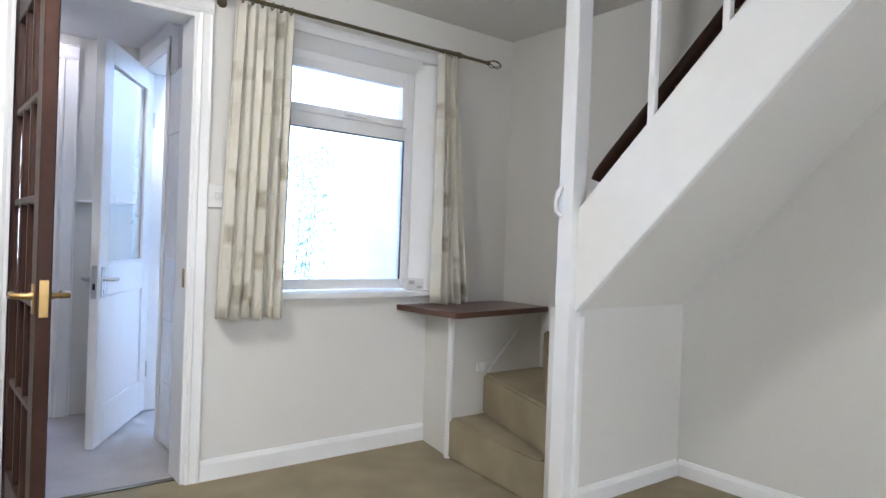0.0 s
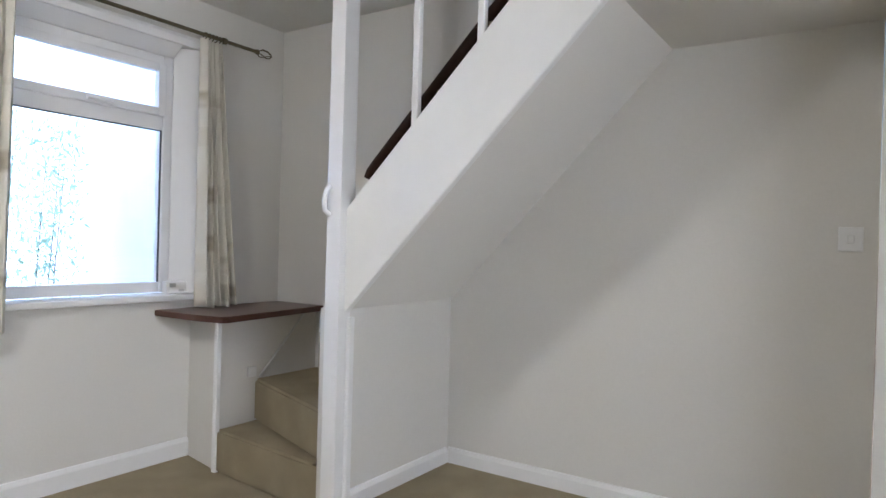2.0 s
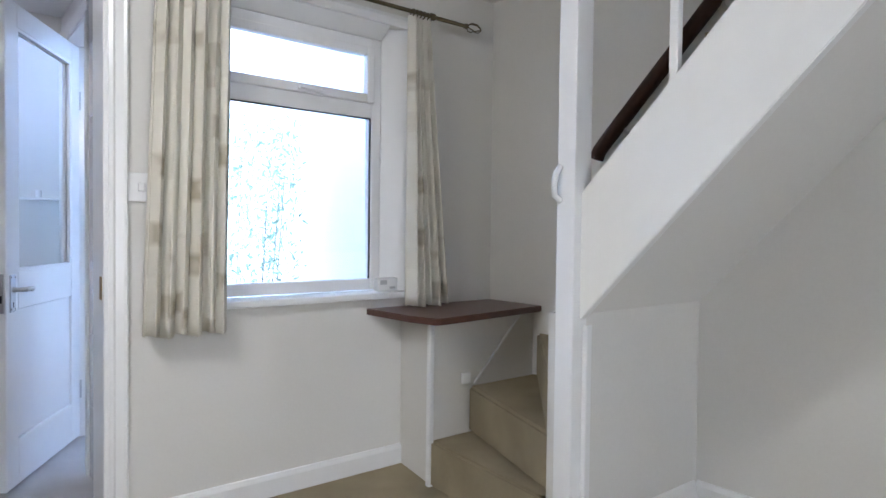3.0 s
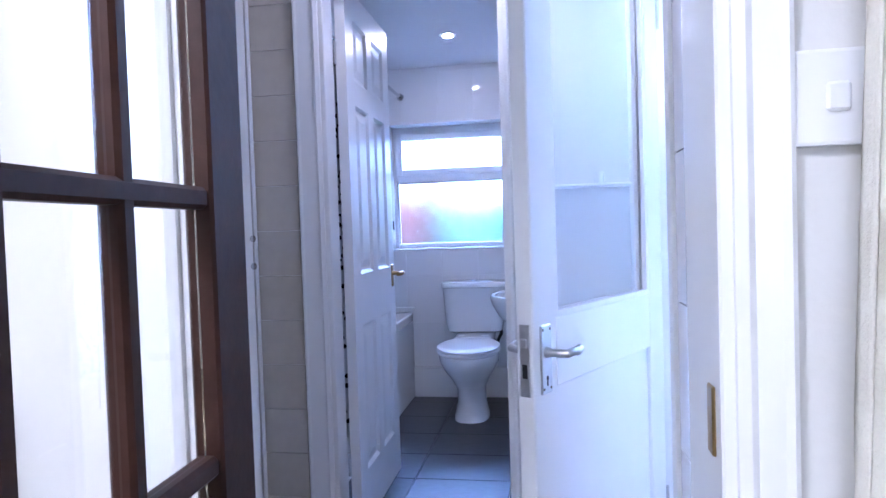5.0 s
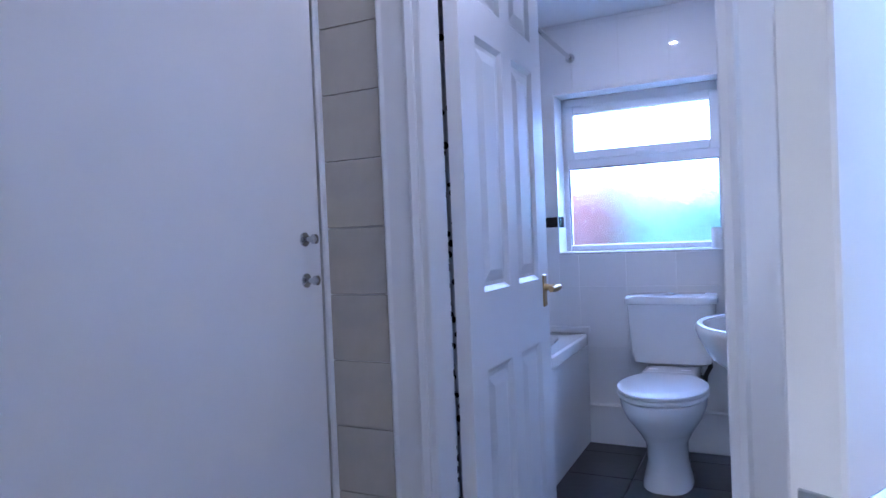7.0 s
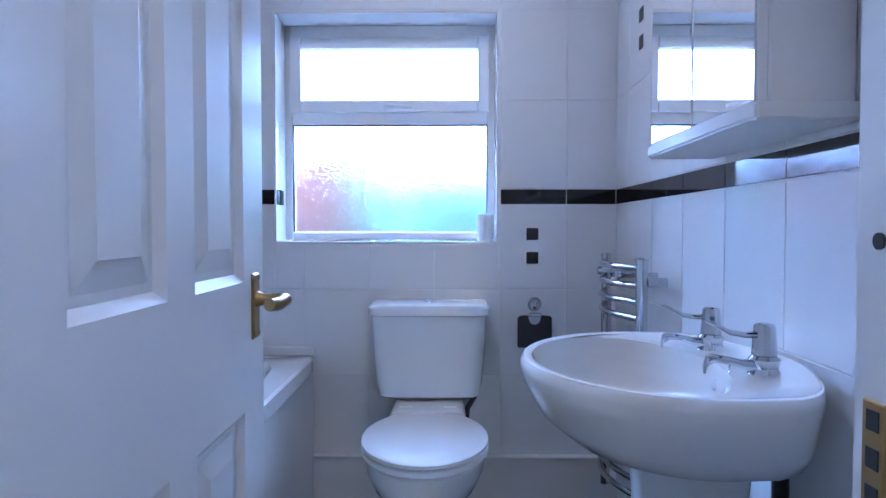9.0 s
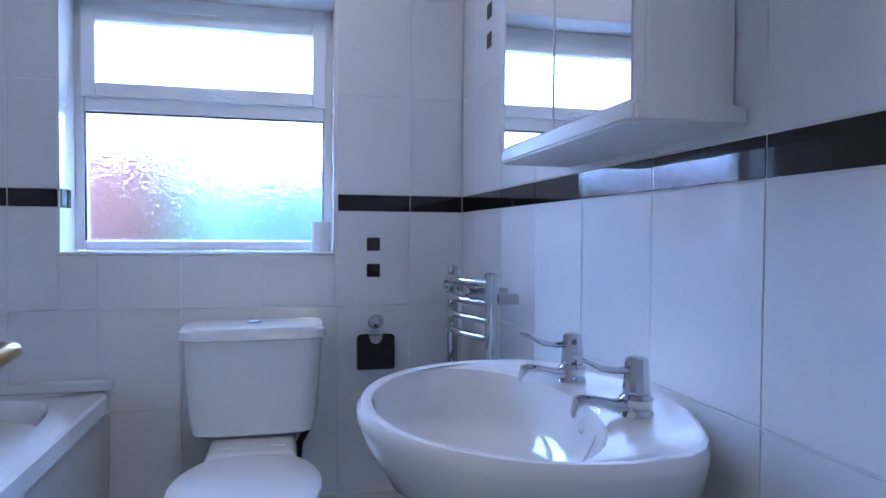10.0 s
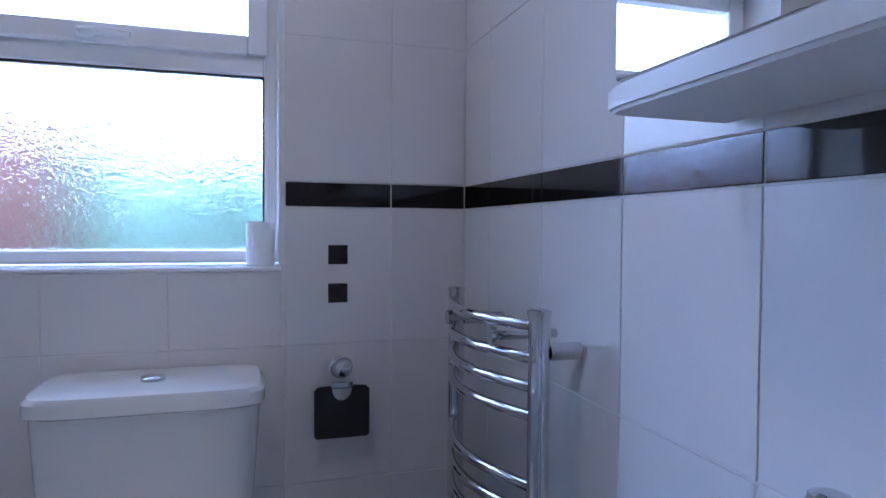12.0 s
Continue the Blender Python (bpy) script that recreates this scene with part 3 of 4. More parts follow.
# ---- curtains ----
pole = thing("curtain_pole", 2.0, -0.08, 2.05, "antique bronze curtain pole with cage finials", "curtain pole")
part("pole", tube([(1.16, -0.08, 2.045), (2.62, -0.08, 2.045)], 0.009, 10), M_IRON, pole, smooth=True)
for x in (1.19, 2.42):
    part("bracket", merge(tube([(x, -0.08, 2.04), (x, -0.04, 2.03), (x, -0.002, 2.03)], 0.007, 8), lathe([(0.016, -0.01), (0.016, 0.01)], x, -0.08, 2.045, 12, (1, 0, 0)), lathe([(0.022, 0), (0.02, 0.004)], x, -0.0015, 2.03, 12, (0, -1, 0))), M_IRON, pole)
for x, s in ((2.62, 1), (1.16, -1)):
    cage = [lathe([(0.013, 0), (0.013, 0.012)], x, -0.08, 2.045, 10, (s, 0, 0))]
    for k in range(4):
        a = k * math.tau / 4 + 0.4
        cage.append(tube([(x + s * u, -0.08 + math.cos(a + u * 12) * r, 2.045 + math.sin(a + u * 12) * r) for u, r in ((0.01, 0.006), (0.03, 0.022), (0.055, 0.026), (0.08, 0.018), (0.1, 0.003))], 0.0028, 6))
    part("finial", merge(*cage), M_IRON, pole, "twisted open cage finial")


def curtain(x0, x1, x0b, x1b, ztop, zbot, folds, label, seed):
    t = thing("curtain", (x0 + x1) / 2, -0.07, zbot, label, "curtain", "curtains of the window")
    rnd = random.Random(seed)
    bm, nu, nz, grid = bmesh.new(), 90, 26, []
    uvl = bm.loops.layers.uv.new("UVMap")
    ph = [rnd.uniform(-0.5, 0.5) for _ in range(40)]
    for j in range(nz + 1):
        s = j / nz
        row = []
        for i in range(nu + 1):
            u = i / nu
            xa, xb = x0 + (x0b - x0) * s, x1 + (x1b - x1) * s
            k = u * folds * math.tau
            wob = 0.35 * math.sin(k * 0.37 + ph[1]) + ph[int(u * folds) % 40] * 0.5
            amp = 0.022 + 0.01 * s + 0.006 * math.sin(k * 0.31 + ph[2])
            row.append(bm.verts.new((xa + (xb - xa) * u + 0.006 * math.sin(k * 2 + s * 2), -0.072 + amp * math.sin(k + wob + 0.5 * s), ztop + (zbot - ztop) * s + 0.006 * math.sin(k * 0.5) * s)))
        grid.append(row)
    for j in range(nz):
        for i in range(nu):
            f = bm.faces.new((grid[j][i], grid[j][i + 1], grid[j + 1][i + 1], grid[j + 1][i]))
            for lp, (a, b) in zip(f.loops, ((i, j), (i + 1, j), (i + 1, j + 1), (i, j + 1))):
                lp[uvl].uv = (a / nu * (x1 - x0) * 2.3, b / nz * (ztop - zbot))
    cl = part("cloth", bm, M_CURTAIN, t, smooth=True)
    sol = cl.modifiers.new("thickness", "SOLIDIFY")
    sol.thickness = 0.003
    n = folds
    for i in range(n):
        x = x0 + (x1 - x0) * (i + 0.5) / n
        ring = [(x + 0.002 * math.sin(a), -0.08 + 0.016 * math.cos(a), 2.04 + 0.016 * math.sin(a)) for a in [k * math.tau / 14 for k in range(15)]]
        part("ring", tube(ring, 0.003, 6), M_IRON, t)


curtain(1.23, 1.49, 1.19, 1.475, 2.03, 0.69, 6, "cream curtain with brown squares, drawn back to the doorway side", 1)
curtain(2.3, 2.4, 2.31, 2.53, 2.03, 0.728, 5, "cream curtain with brown squares, gathered above the shelf", 2)

# ---- doors ----
def hinge_matrix(hx, hy, ex, ey):
    """Local x runs from the hinge along the leaf, y across it, z up."""
    a = math.atan2(ey - hy, ex - hx)
    return Matrix.Translation((hx, hy, 0)) @ Matrix.Rotation(a, 4, "Z")


# fifteen-pane dark door
fm = hinge_matrix(0.488, 0.06, 0.514, -0.585)
fd = thing("door_1", 0.476, 0.06, 0, "open dark-stained fifteen-pane glazed door with brass handles", "door")
W, T, H0, H1 = 0.65, 0.02, 0.01, 1.94
rows_z = [0.18, 0.498, 0.815, 1.132, 1.45, 1.77]
part("stile", box(0, 0.09, -T, T, H0, H1, 0.004), M_DARK, fd, m=fm)
part("stile", box(W - 0.09, W, -T, T, H0, H1, 0.004), M_DARK, fd, m=fm)
part("rail", box(0.09, W - 0.09, -T + 0.001, T - 0.001, H0, rows_z[0], 0.003), M_DARK, fd, m=fm)
part("rail", box(0.09, W - 0.09, -T + 0.001, T - 0.001, rows_z[-1], H1, 0.003), M_DARK, fd, m=fm)
for z in rows_z[1:-1]:
    part("glazing_bar", box(0.09, W - 0.09, -0.016, 0.016, z - 0.013, z + 0.013, 0.005), M_DARK, fd, m=fm)
xs = [0.09 + (W - 0.18) * k / 3 for k in range(4)]
for x in xs[1:-1]:
    part("glazing_bar", box(x - 0.012, x + 0.012, -0.0155, 0.0155, rows_z[0], rows_z[-1], 0.005), M_DARK, fd, m=fm)
for a, b in zip(xs, xs[1:]):
    for c, d in zip(rows_z, rows_z[1:]):
        part("pane", box(a + 0.008, b - 0.008, -0.003, 0.003, c + 0.008, d - 0.008), M_GLASS, fd, m=fm).visible_shadow = False


def lever(parent, m, x, z, side, way, material, plate_h=0.17, plate_w=0.042, off=0.02, keyhole=False, label=""):
    """A lever handle on its back plate; side +1 or -1 across the leaf, way +1 or -1 along it."""
    p = part("back_plate", box(x - plate_w / 2, x + plate_w / 2, side * off - 0.004, side * off + 0.004, z - plate_h * 0.6, z + plate_h * 0.4, 0.003), material, parent, label, m=m)
    y1 = side * (off + 0.05)
    part("lever", merge(lathe([(0.013, 0), (0.009, 0.012), (0.008, 0.03)], x, side * (off + 0.003), z, 14, (0, side, 0)),
                        tube([(x, side * (off + 0.03), z), (x + way * 0.006, y1, z), (x + way * 0.03, y1 + side * 0.004, z + 0.003), (x + way * 0.05, y1, z - 0.002), (x + way * 0.075, y1 - side * 0.006, z)], 0.0095, 10)), material, p, smooth=True, m=m)
    if keyhole:
        part("keyhole", merge(lathe([(0.005, 0), (0.005, 0.001)], x, side * (off + 0.0035), z - 0.055, 10, (0, side, 0)), box(x - 0.002, x + 0.002, side * (off + 0.0045) - 0.0006, side * (off + 0.0045) + 0.0006, z - 0.072, z - 0.055)), M_BLACK, p, m=m)
    for dz in (plate_h * 0.33, -plate_h * 0.52):
        part("screw", merge(*[lathe([(0.0035, 0), (0.003, 0.001)], x + dx, side * (off + 0.004), z + dz, 8, (0, side, 0)) for dx in (-plate_w * 0.33, plate_w * 0.33)]), M_IRON if material is M_STEEL else material, p, m=m)


lever(fd, fm, W - 0.045, 0.845, 1, -1, M_BRASS, 0.09, 0.03, label="polished brass back plate")
lever(fd, fm, W - 0.045, 0.845, -1, -1, M_BRASS, 0.09, 0.03, label="polished brass back plate")
part("lock_plate", box(W - 0.001, W + 0.002, -0.012, 0.012, 0.785, 0.895, 0.001), M_BRASS, fd, "brass lock face plate", m=fm)
for z in (0.25, 1.0, 1.7):
    part("hinge", tube([(0.0, -0.022, z - 0.04), (0.0, -0.022, z + 0.04)], 0.006, 8), M_BRASS, fd, m=fm)

# half-glazed white door
gm = hinge_matrix(1.215, 1.275, 0.84, 0.622)
gd = thing("door_2", 1.205, 1.27, 0, "open white half-glazed door with a worn aluminium handle", "door")
W = 0.742
part("stile", box(0, 0.1, -0.02, 0.02, 0.012, 1.965, 0.003), M_GLOSS, gd, m=gm)
part("stile", box(W - 0.1, W, -0.02, 0.02, 0.012, 1.965, 0.003), M_GLOSS, gd, m=gm)
part("rail", box(0.1, W - 0.1, -0.0195, 0.0195, 1.87, 1.965, 0.003), M_GLOSS, gd, m=gm)
part("rail", box(0.1, W - 0.1, -0.0195, 0.0195, 0.73, 0.885, 0.003), M_GLOSS, gd, m=gm)
part("rail", box(0.1, W - 0.1, -0.0195, 0.0195, 0.012, 0.2, 0.003), M_GLOSS, gd, m=gm)
part("panel", box(0.1, W - 0.1, -0.008, 0.008, 0.2, 0.73), M_GLOSS, gd, m=gm)
for s in (-1, 1):
    part("glazing_bead", merge(box(0.1, 0.114, s * 0.012 - 0.006, s * 0.012 + 0.006, 0.885, 1.87), box(W - 0.114, W - 0.1, s * 0.012 - 0.006, s * 0.012 + 0.006, 0.885, 1.87),
                               box(0.114, W - 0.114, s * 0.012 - 0.006, s * 0.012 + 0.006, 0.885, 0.897), box(0.114, W - 0.114, s * 0.012 - 0.006, s * 0.012 + 0.006, 1.858, 1.87)), M_GLOSS, gd, m=gm)
part("pane", box(0.1, W - 0.1, -0.003, 0.003, 0.885, 1.87), M_GLASS, gd, m=gm).visible_shadow = False
lever(gd, gm, W - 0.05, 0.815, 1, -1, M_STEEL, 0.15, 0.045, 0.02, True, "worn aluminium back plate with a keyhole")
lever(gd, gm, W - 0.05, 0.815, -1, -1, M_STEEL, 0.15, 0.045, 0.02, True, "worn aluminium back plate with a keyhole")
lockp = part("lock_plate", box(W - 0.001, W + 0.002, -0.012, 0.012, 0.725, 0.88, 0.001), M_STEEL, gd, "worn metal lock face plate", m=gm)
part("latch", box(W + 0.001, W + 0.008, -0.007, 0.007, 0.83, 0.85, 0.002), M_STEEL, lockp, m=gm)
part("bolt_hole", box(W + 0.0015, W + 0.0026, -0.006, 0.006, 0.765, 0.795), M_BLACK, lockp, m=gm)
for z in (0.25, 1.7):
    part("hinge", tube([(0.0, 0.022, z - 0.045), (0.0, 0.022, z + 0.045)], 0.006, 8), M_STEEL, gd, m=gm)


def panel_door(name, m, width, panels, label):
    t = thing(name, *m.translation, label, "door")
    holes = [(a, b, c, d) for a, b, c, d in panels]
    part("leaf", wall_with_hole("y", -0.018, 0.018, 0, width, 0.01, 1.965, holes), M_GLOSS, t, m=m)
    for a, b, c, d in holes:
        sects = []
        for s in (-1, 1):
            bm = bmesh.new()
            rings = []
            for ins, y in ((0, 0.018), (0.012, 0.008), (0.022, 0.008), (0.05, 0.015)):
                rings.append([bm.verts.new((x, s * y, z)) for x, z in ((a + ins, c + ins), (b - ins, c + ins), (b - ins, d - ins), (a + ins, d - ins))])
            for r0, r1 in zip(rings, rings[1:]):
                for k in range(4):
                    bm.faces.new((r0[k], r0[(k + 1) % 4], r1[(k + 1) % 4], r1[k]))
            bm.faces.new(rings[-1])
            sects.append(bm)
        bm = merge(*sects)
        bmesh.ops.recalc_face_normals(bm, faces=bm.faces[:])
        part("panel", bm, M_GLOSS, t, m=m)
    return t


bdm = hinge_matrix(0.198, 1.48, 0.196, 2.105)
W = 0.625
c0, c1, c2, c3 = 0.095, 0.275, 0.35, 0.53
bd = panel_door("door_3", bdm, W, [(c0, c1, 0.2, 0.74), (c2, c3, 0.2, 0.74), (c0, c1, 0.93, 1.55), (c2, c3, 0.93, 1.55), (c0, c1, 1.64, 1.86), (c2, c3, 1.64, 1.86)],
                "open white six-panel bathroom door with brass handle")
lever(bd, bdm, W - 0.045, 0.9, -1, -1, M_BRASS, 0.1, 0.032, 0.018, label="aged brass back plate")
lever(bd, bdm, W - 0.045, 0.9, 1, -1, M_BRASS, 0.1, 0.032, 0.018, label="aged brass back plate")
for z in (0.25, 1.72):
    part("hinge", tube([(0.0, 0.022, z - 0.04), (0.0, 0.022, z + 0.04)], 0.006, 8), M_STEEL, bd, m=bdm)

# flush cupboard door in the lobby
cd = thing("cupboard_door", -0.1, 0.96, 0, "flush white cupboard door with two small chrome knobs", "door")
part("leaf", box(-0.135, -0.098, 0.575, 1.352, 0.01, 1.99, 0.003), M_GLOSS, cd)
part("edge_trim", box(-0.0995, -0.09, 0.53, 0.572, 0, 2.03, 0.004), M_GLOSS, cd)
part("edge_trim", box(-0.0995, -0.09, 1.355, 1.385, 0, 2.03, 0.004), M_GLOSS, cd)
for z in (1.075, 0.983):
    part("knob", lathe([(0.016, 0), (0.016, 0.003), (0.006, 0.006), (0.006, 0.02), (0.011, 0.024), (0.011, 0.032), (0.004, 0.036)], -0.098, 1.293, z, 16, (1, 0, 0)), M_CHROME, cd, "small chrome turn knob", smooth=True)

sf = thing("lobby_shelf", 1.0, 1.33, 1.19, "narrow white shelf on the lobby wall behind the glazed door", "shelf")
part("board", box(0.87, 1.17, 1.31, 1.378, 1.203, 1.213, 0.003), M_GLOSS, sf)
tagged(part("small_pot", lathe([(0.012, 0), (0.015, 0.02), (0.014, 0.035)], 1.06, 1.33, 1.2135, 14), M_PLASTIC, smooth=True), "tiny white pot on the lobby shelf", "pot")


def downlight(x, y, z, label):
    t = thing("ceiling_downlight", x, y, z, label, "lamp", "ceiling downlights")
    part("rim", lathe([(0.045, 0), (0.045, -0.004), (0.036, -0.008), (0.032, -0.003)], x, y, z - 0.001, 20), M_CHROME, t, smooth=True)
    part("bulb", lathe([(0.026, -0.004), (0.026, -0.009), (0.018, -0.012)], x, y, z, 16), M_LAMP, t, "lit warm bulb")


# the bathroom one is added, placed so the back tiles mirror a bright spot
downlight(0.40, 2.74, BCEIL, "lit downlight added to the bathroom ceiling for the bright spot in the tiles")
downlight(0.62, 1.22, BCEIL, "lit chrome downlight in the lobby ceiling")

# living room ceiling lamp, whose shadows fall under the curtains, the shelf and the stairs
lampx, lampy = 0.2, -1.2
living_lamp = thing("ceiling_lamp", lampx, lampy, CEIL, "lit opal glass ceiling lamp in the living room", "lamp")
part("base", lathe([(0.155, 0), (0.155, -0.012), (0.145, -0.02)], lampx, lampy, CEIL - 0.001, 28), M_BRASS, living_lamp, smooth=True)
part("shade", lathe([(0.145, -0.021), (0.16, -0.04), (0.145, -0.07), (0.1, -0.095), (0.03, -0.105)], lampx, lampy, CEIL - 0.001, 28), M_SHADE, living_lamp, "lit opal glass shade", smooth=True)

# kitchen units beside the doorway
bc = thing("base_cabinet", -0.1, -0.3, 0, "cream base cabinet beside the doorway", "cabinet")
part("body", box(-0.6, 0.17, -0.56, -0.004, 0.1, 0.84, 0.003), M_WALL, bc)
part("door", box(0.172, 0.19, -0.55, -0.012, 0.12, 0.83, 0.004), M_GLOSS, bc)
part("plinth", box(-0.6, 0.13, -0.54, -0.004, 0, 0.1), M_GLOSS, bc)
tagged(part("worktop", box(-0.6, 0.2, -0.6, -0.004, 0.841, 0.881, 0.004), M_SHELF), "dark laminate worktop on the base cabinet", "worktop")
wc = thing("wall_cabinet", -0.2, -0.15, 1.35, "cream wall cabinet beside the doorway", "cabinet")
part("body", box(-0.6, 0.17, -0.3, -0.004, 1.36, 2.05, 0.003), M_WALL, wc)
part("door", box(0.172, 0.19, -0.295, -0.01, 1.37, 2.045, 0.004), M_GLOSS, wc)

# ---- bathroom things ----
def ell(cx, cy, z, rx, ry, n=32, p=2.0, back=None):
    """A superellipse ring at height z; back: no point goes past y = back."""
    out = []
    for k in range(n):
        a = k * math.tau / n
        c, s = math.cos(a), math.sin(a)
        y = cy + ry * math.copysign(abs(s) ** (2 / p), s)
        out.append((cx + rx * math.copysign(abs(c) ** (2 / p), c), min(y, back) if back else y, z))
    return out


TX = 0.442
to = thing("toilet", TX, 3.0, 0, "white ceramic close-coupled toilet with its lid closed", "toilet")
part("pedestal", loft([ell(TX, 2.98, 0.0, 0.1, 0.17, p=2.6), ell(TX, 2.98, 0.02, 0.098, 0.165, p=2.6), ell(TX, 2.98, 0.1, 0.082, 0.15), ell(TX, 2.97, 0.18, 0.085, 0.16),
                       ell(TX, 2.95, 0.24, 0.115, 0.2), ell(TX, 2.92, 0.3, 0.15, 0.24), ell(TX, 2.9, 0.35, 0.168, 0.25), ell(TX, 2.9, 0.385, 0.172, 0.252), ell(TX, 2.9, 0.392, 0.165, 0.245)]), M_CERAMIC, to, smooth=True)
part("shelf", box(TX - 0.12, TX + 0.12, 3.06, 3.38, 0.33, 0.44, 0.03, 3), M_CERAMIC, to, smooth=True)
part("seat", loft([ell(TX, 2.885, 0.393, 0.172, 0.235), ell(TX, 2.885, 0.398, 0.178, 0.242), ell(TX, 2.885, 0.408, 0.178, 0.242), ell(TX, 2.885, 0.412, 0.172, 0.236)]), M_PLASTIC, to, smooth=True)
part("lid", loft([ell(TX, 2.885, 0.413, 0.172, 0.236), ell(TX, 2.885, 0.418, 0.178, 0.243), ell(TX, 2.885, 0.426, 0.177, 0.242), ell(TX, 2.885, 0.432, 0.165, 0.23), ell(TX, 2.885, 0.436, 0.12, 0.17), ell(TX, 2.885, 0.437, 0.03, 0.04)]), M_PLASTIC, to, "white closed lid", smooth=True)
for s in (-1, 1):
    part("hinge", tube([(TX + s * 0.07 - 0.02, 3.125, 0.43), (TX + s * 0.07 + 0.02, 3.125, 0.43)], 0.012, 12), M_PLASTIC, to, smooth=True)
cist = part("cistern", loft([ell(TX, 3.285, z, rx, ry, 40, 6, 3.398) for z, rx, ry in ((0.445, 0.15, 0.085), (0.455, 0.168, 0.1), (0.5, 0.178, 0.108), (0.6, 0.186, 0.112), (0.722, 0.193, 0.115))]), M_CERAMIC, to, smooth=True)
part("cistern_lid", loft([ell(TX, 3.282, z, rx, ry, 40, 6, 3.4) for z, rx, ry in ((0.722, 0.195, 0.116), (0.726, 0.202, 0.122), (0.748, 0.202, 0.122), (0.757, 0.194, 0.116), (0.76, 0.15, 0.09))]), M_CERAMIC, to, smooth=True)
part("flush_button", lathe([(0.022, 0), (0.022, 0.006), (0.018, 0.009), (0.006, 0.01)], TX, 3.27, 0.7595, 20), M_CHROME, to, "oval chrome flush button", smooth=True)
part("supply_pipe", tube([(TX + 0.15, 3.34, 0.46), (TX + 0.155, 3.34, 0.42), (TX + 0.13, 3.36, 0.37), (TX + 0.12, 3.36, 0.24)], 0.011, 10), M_BLACK, to, "dark flexible supply pipe", smooth=True)

# basin
BY = 2.2
def bring(z, rx, ry, cx=0.9, n=48, wall=1.1):
    """A rounded basin outline that ends flat at the wall."""
    out, rx = [], max(rx - 0.12, 0.06)
    for k in range(n):
        a = k * math.tau / n
        c, s = math.cos(a), math.sin(a)
        x = cx - rx * c if c > 0 else cx + (wall - cx) * abs(c) ** 0.5
        y = BY + ry * s * (1 if c > 0 else 1 - 0.5 * abs(c) ** 1.6)
        out.append((min(x, wall), y, z))
    return out


def bowl(z, f, n=48):
    return [(0.812 - 0.148 * f * math.cos(k * math.tau / n), BY + 0.25 * f * math.sin(k * math.tau / n), z) for k in range(n)]


ba = thing("basin", 1.0, BY, 0, "white ceramic pedestal basin with two chrome taps", "basin")
part("bowl", loft([bring(0.628, 0.17, 0.1), bring(0.636, 0.24, 0.165), bring(0.656, 0.31, 0.23), bring(0.69, 0.35, 0.265), bring(0.742, 0.378, 0.285), bring(0.765, 0.385, 0.292), bring(0.777, 0.384, 0.291),
                   bring(0.784, 0.378, 0.286), bring(0.785, 0.371, 0.279), bring(0.782, 0.363, 0.27), bowl(0.776, 1.04), bowl(0.762, 1.015), bowl(0.735, 0.98), bowl(0.71, 0.92), bowl(0.69, 0.82), bowl(0.677, 0.66), bowl(0.669, 0.42), bowl(0.666, 0.1)]), M_CERAMIC, ba, smooth=True)
part("pedestal", loft([ell(0.925, BY, z, rx, ry, 32, 2.6) for z, rx, ry in ((0, 0.1, 0.11), (0.02, 0.098, 0.108), (0.1, 0.085, 0.092), (0.35, 0.08, 0.085), (0.55, 0.09, 0.1), (0.645, 0.1, 0.108))]), M_CERAMIC, ba, smooth=True)
part("overflow", lathe([(0.014, 0), (0.014, 0.004), (0.009, 0.005)], 0.962, 2.165, 0.748, 14, (-1, 0, 0.35)), M_STEEL, ba, "grey overflow hole")
part("plug", lathe([(0.02, 0), (0.02, 0.008), (0.008, 0.012)], 0.812, BY, 0.667, 16), M_CHROME, ba, smooth=True)
chain = [(0.968 - 0.034 * u, 2.135 - 0.03 * math.sin(u * 3.1), 0.783 - 0.02 * u - 0.075 * u * u) for u in [k / 12 for k in range(13)]]
part("chain", tube(chain, 0.0013, 6), M_CHROME, ba, "thin chrome plug chain")
part("waste_pipe", tube([(1.03, 2.09, 0.66), (1.03, 2.085, 0.5), (1.05, 2.1, 0.4), (1.05, 2.1, 0.2)], 0.013, 10), M_BLACK, ba, "dark flexible supply pipe", smooth=True)
for ty in (2.315, 2.105):
    tx, tz = 1.01, 0.765
    tap = part("tap", lathe([(0.029, 0), (0.029, 0.006), (0.024, 0.014), (0.021, 0.022), (0.024, 0.036), (0.018, 0.042)], tx, ty, tz, 24), M_CHROME, ba, smooth=True)
    part("spout", loft([[(tx - d, ty + w * math.cos(k * math.tau / 14), tz + h + v * math.sin(k * math.tau / 14)) for k in range(14)] for d, h, w, v in
                        ((0.005, 0.024, 0.015, 0.013), (0.035, 0.027, 0.011, 0.009), (0.062, 0.035, 0.009, 0.007), (0.08, 0.037, 0.009, 0.007), (0.091, 0.032, 0.0095, 0.01), (0.094, 0.022, 0.008, 0.01))]), M_CHROME, tap, smooth=True)
    part("head", lathe([(0.013, 0.038), (0.019, 0.043), (0.0185, 0.05), (0.016, 0.086), (0.0145, 0.091), (0.009, 0.093)], tx, ty, tz, 12), M_CHROME, tap)
    part("lever", loft([[(tx - d, ty + w * math.cos(k * math.tau / 12), tz + h + v * math.sin(k * math.tau / 12)) for k in range(12)] for d, h, w, v in
                        ((0.0, 0.076, 0.01, 0.006), (0.03, 0.074, 0.007, 0.005), (0.055, 0.078, 0.008, 0.005), (0.074, 0.088, 0.012, 0.004), (0.088, 0.094, 0.011, 0.0035), (0.094, 0.095, 0.004, 0.002))]), M_CHROME, tap, smooth=True)

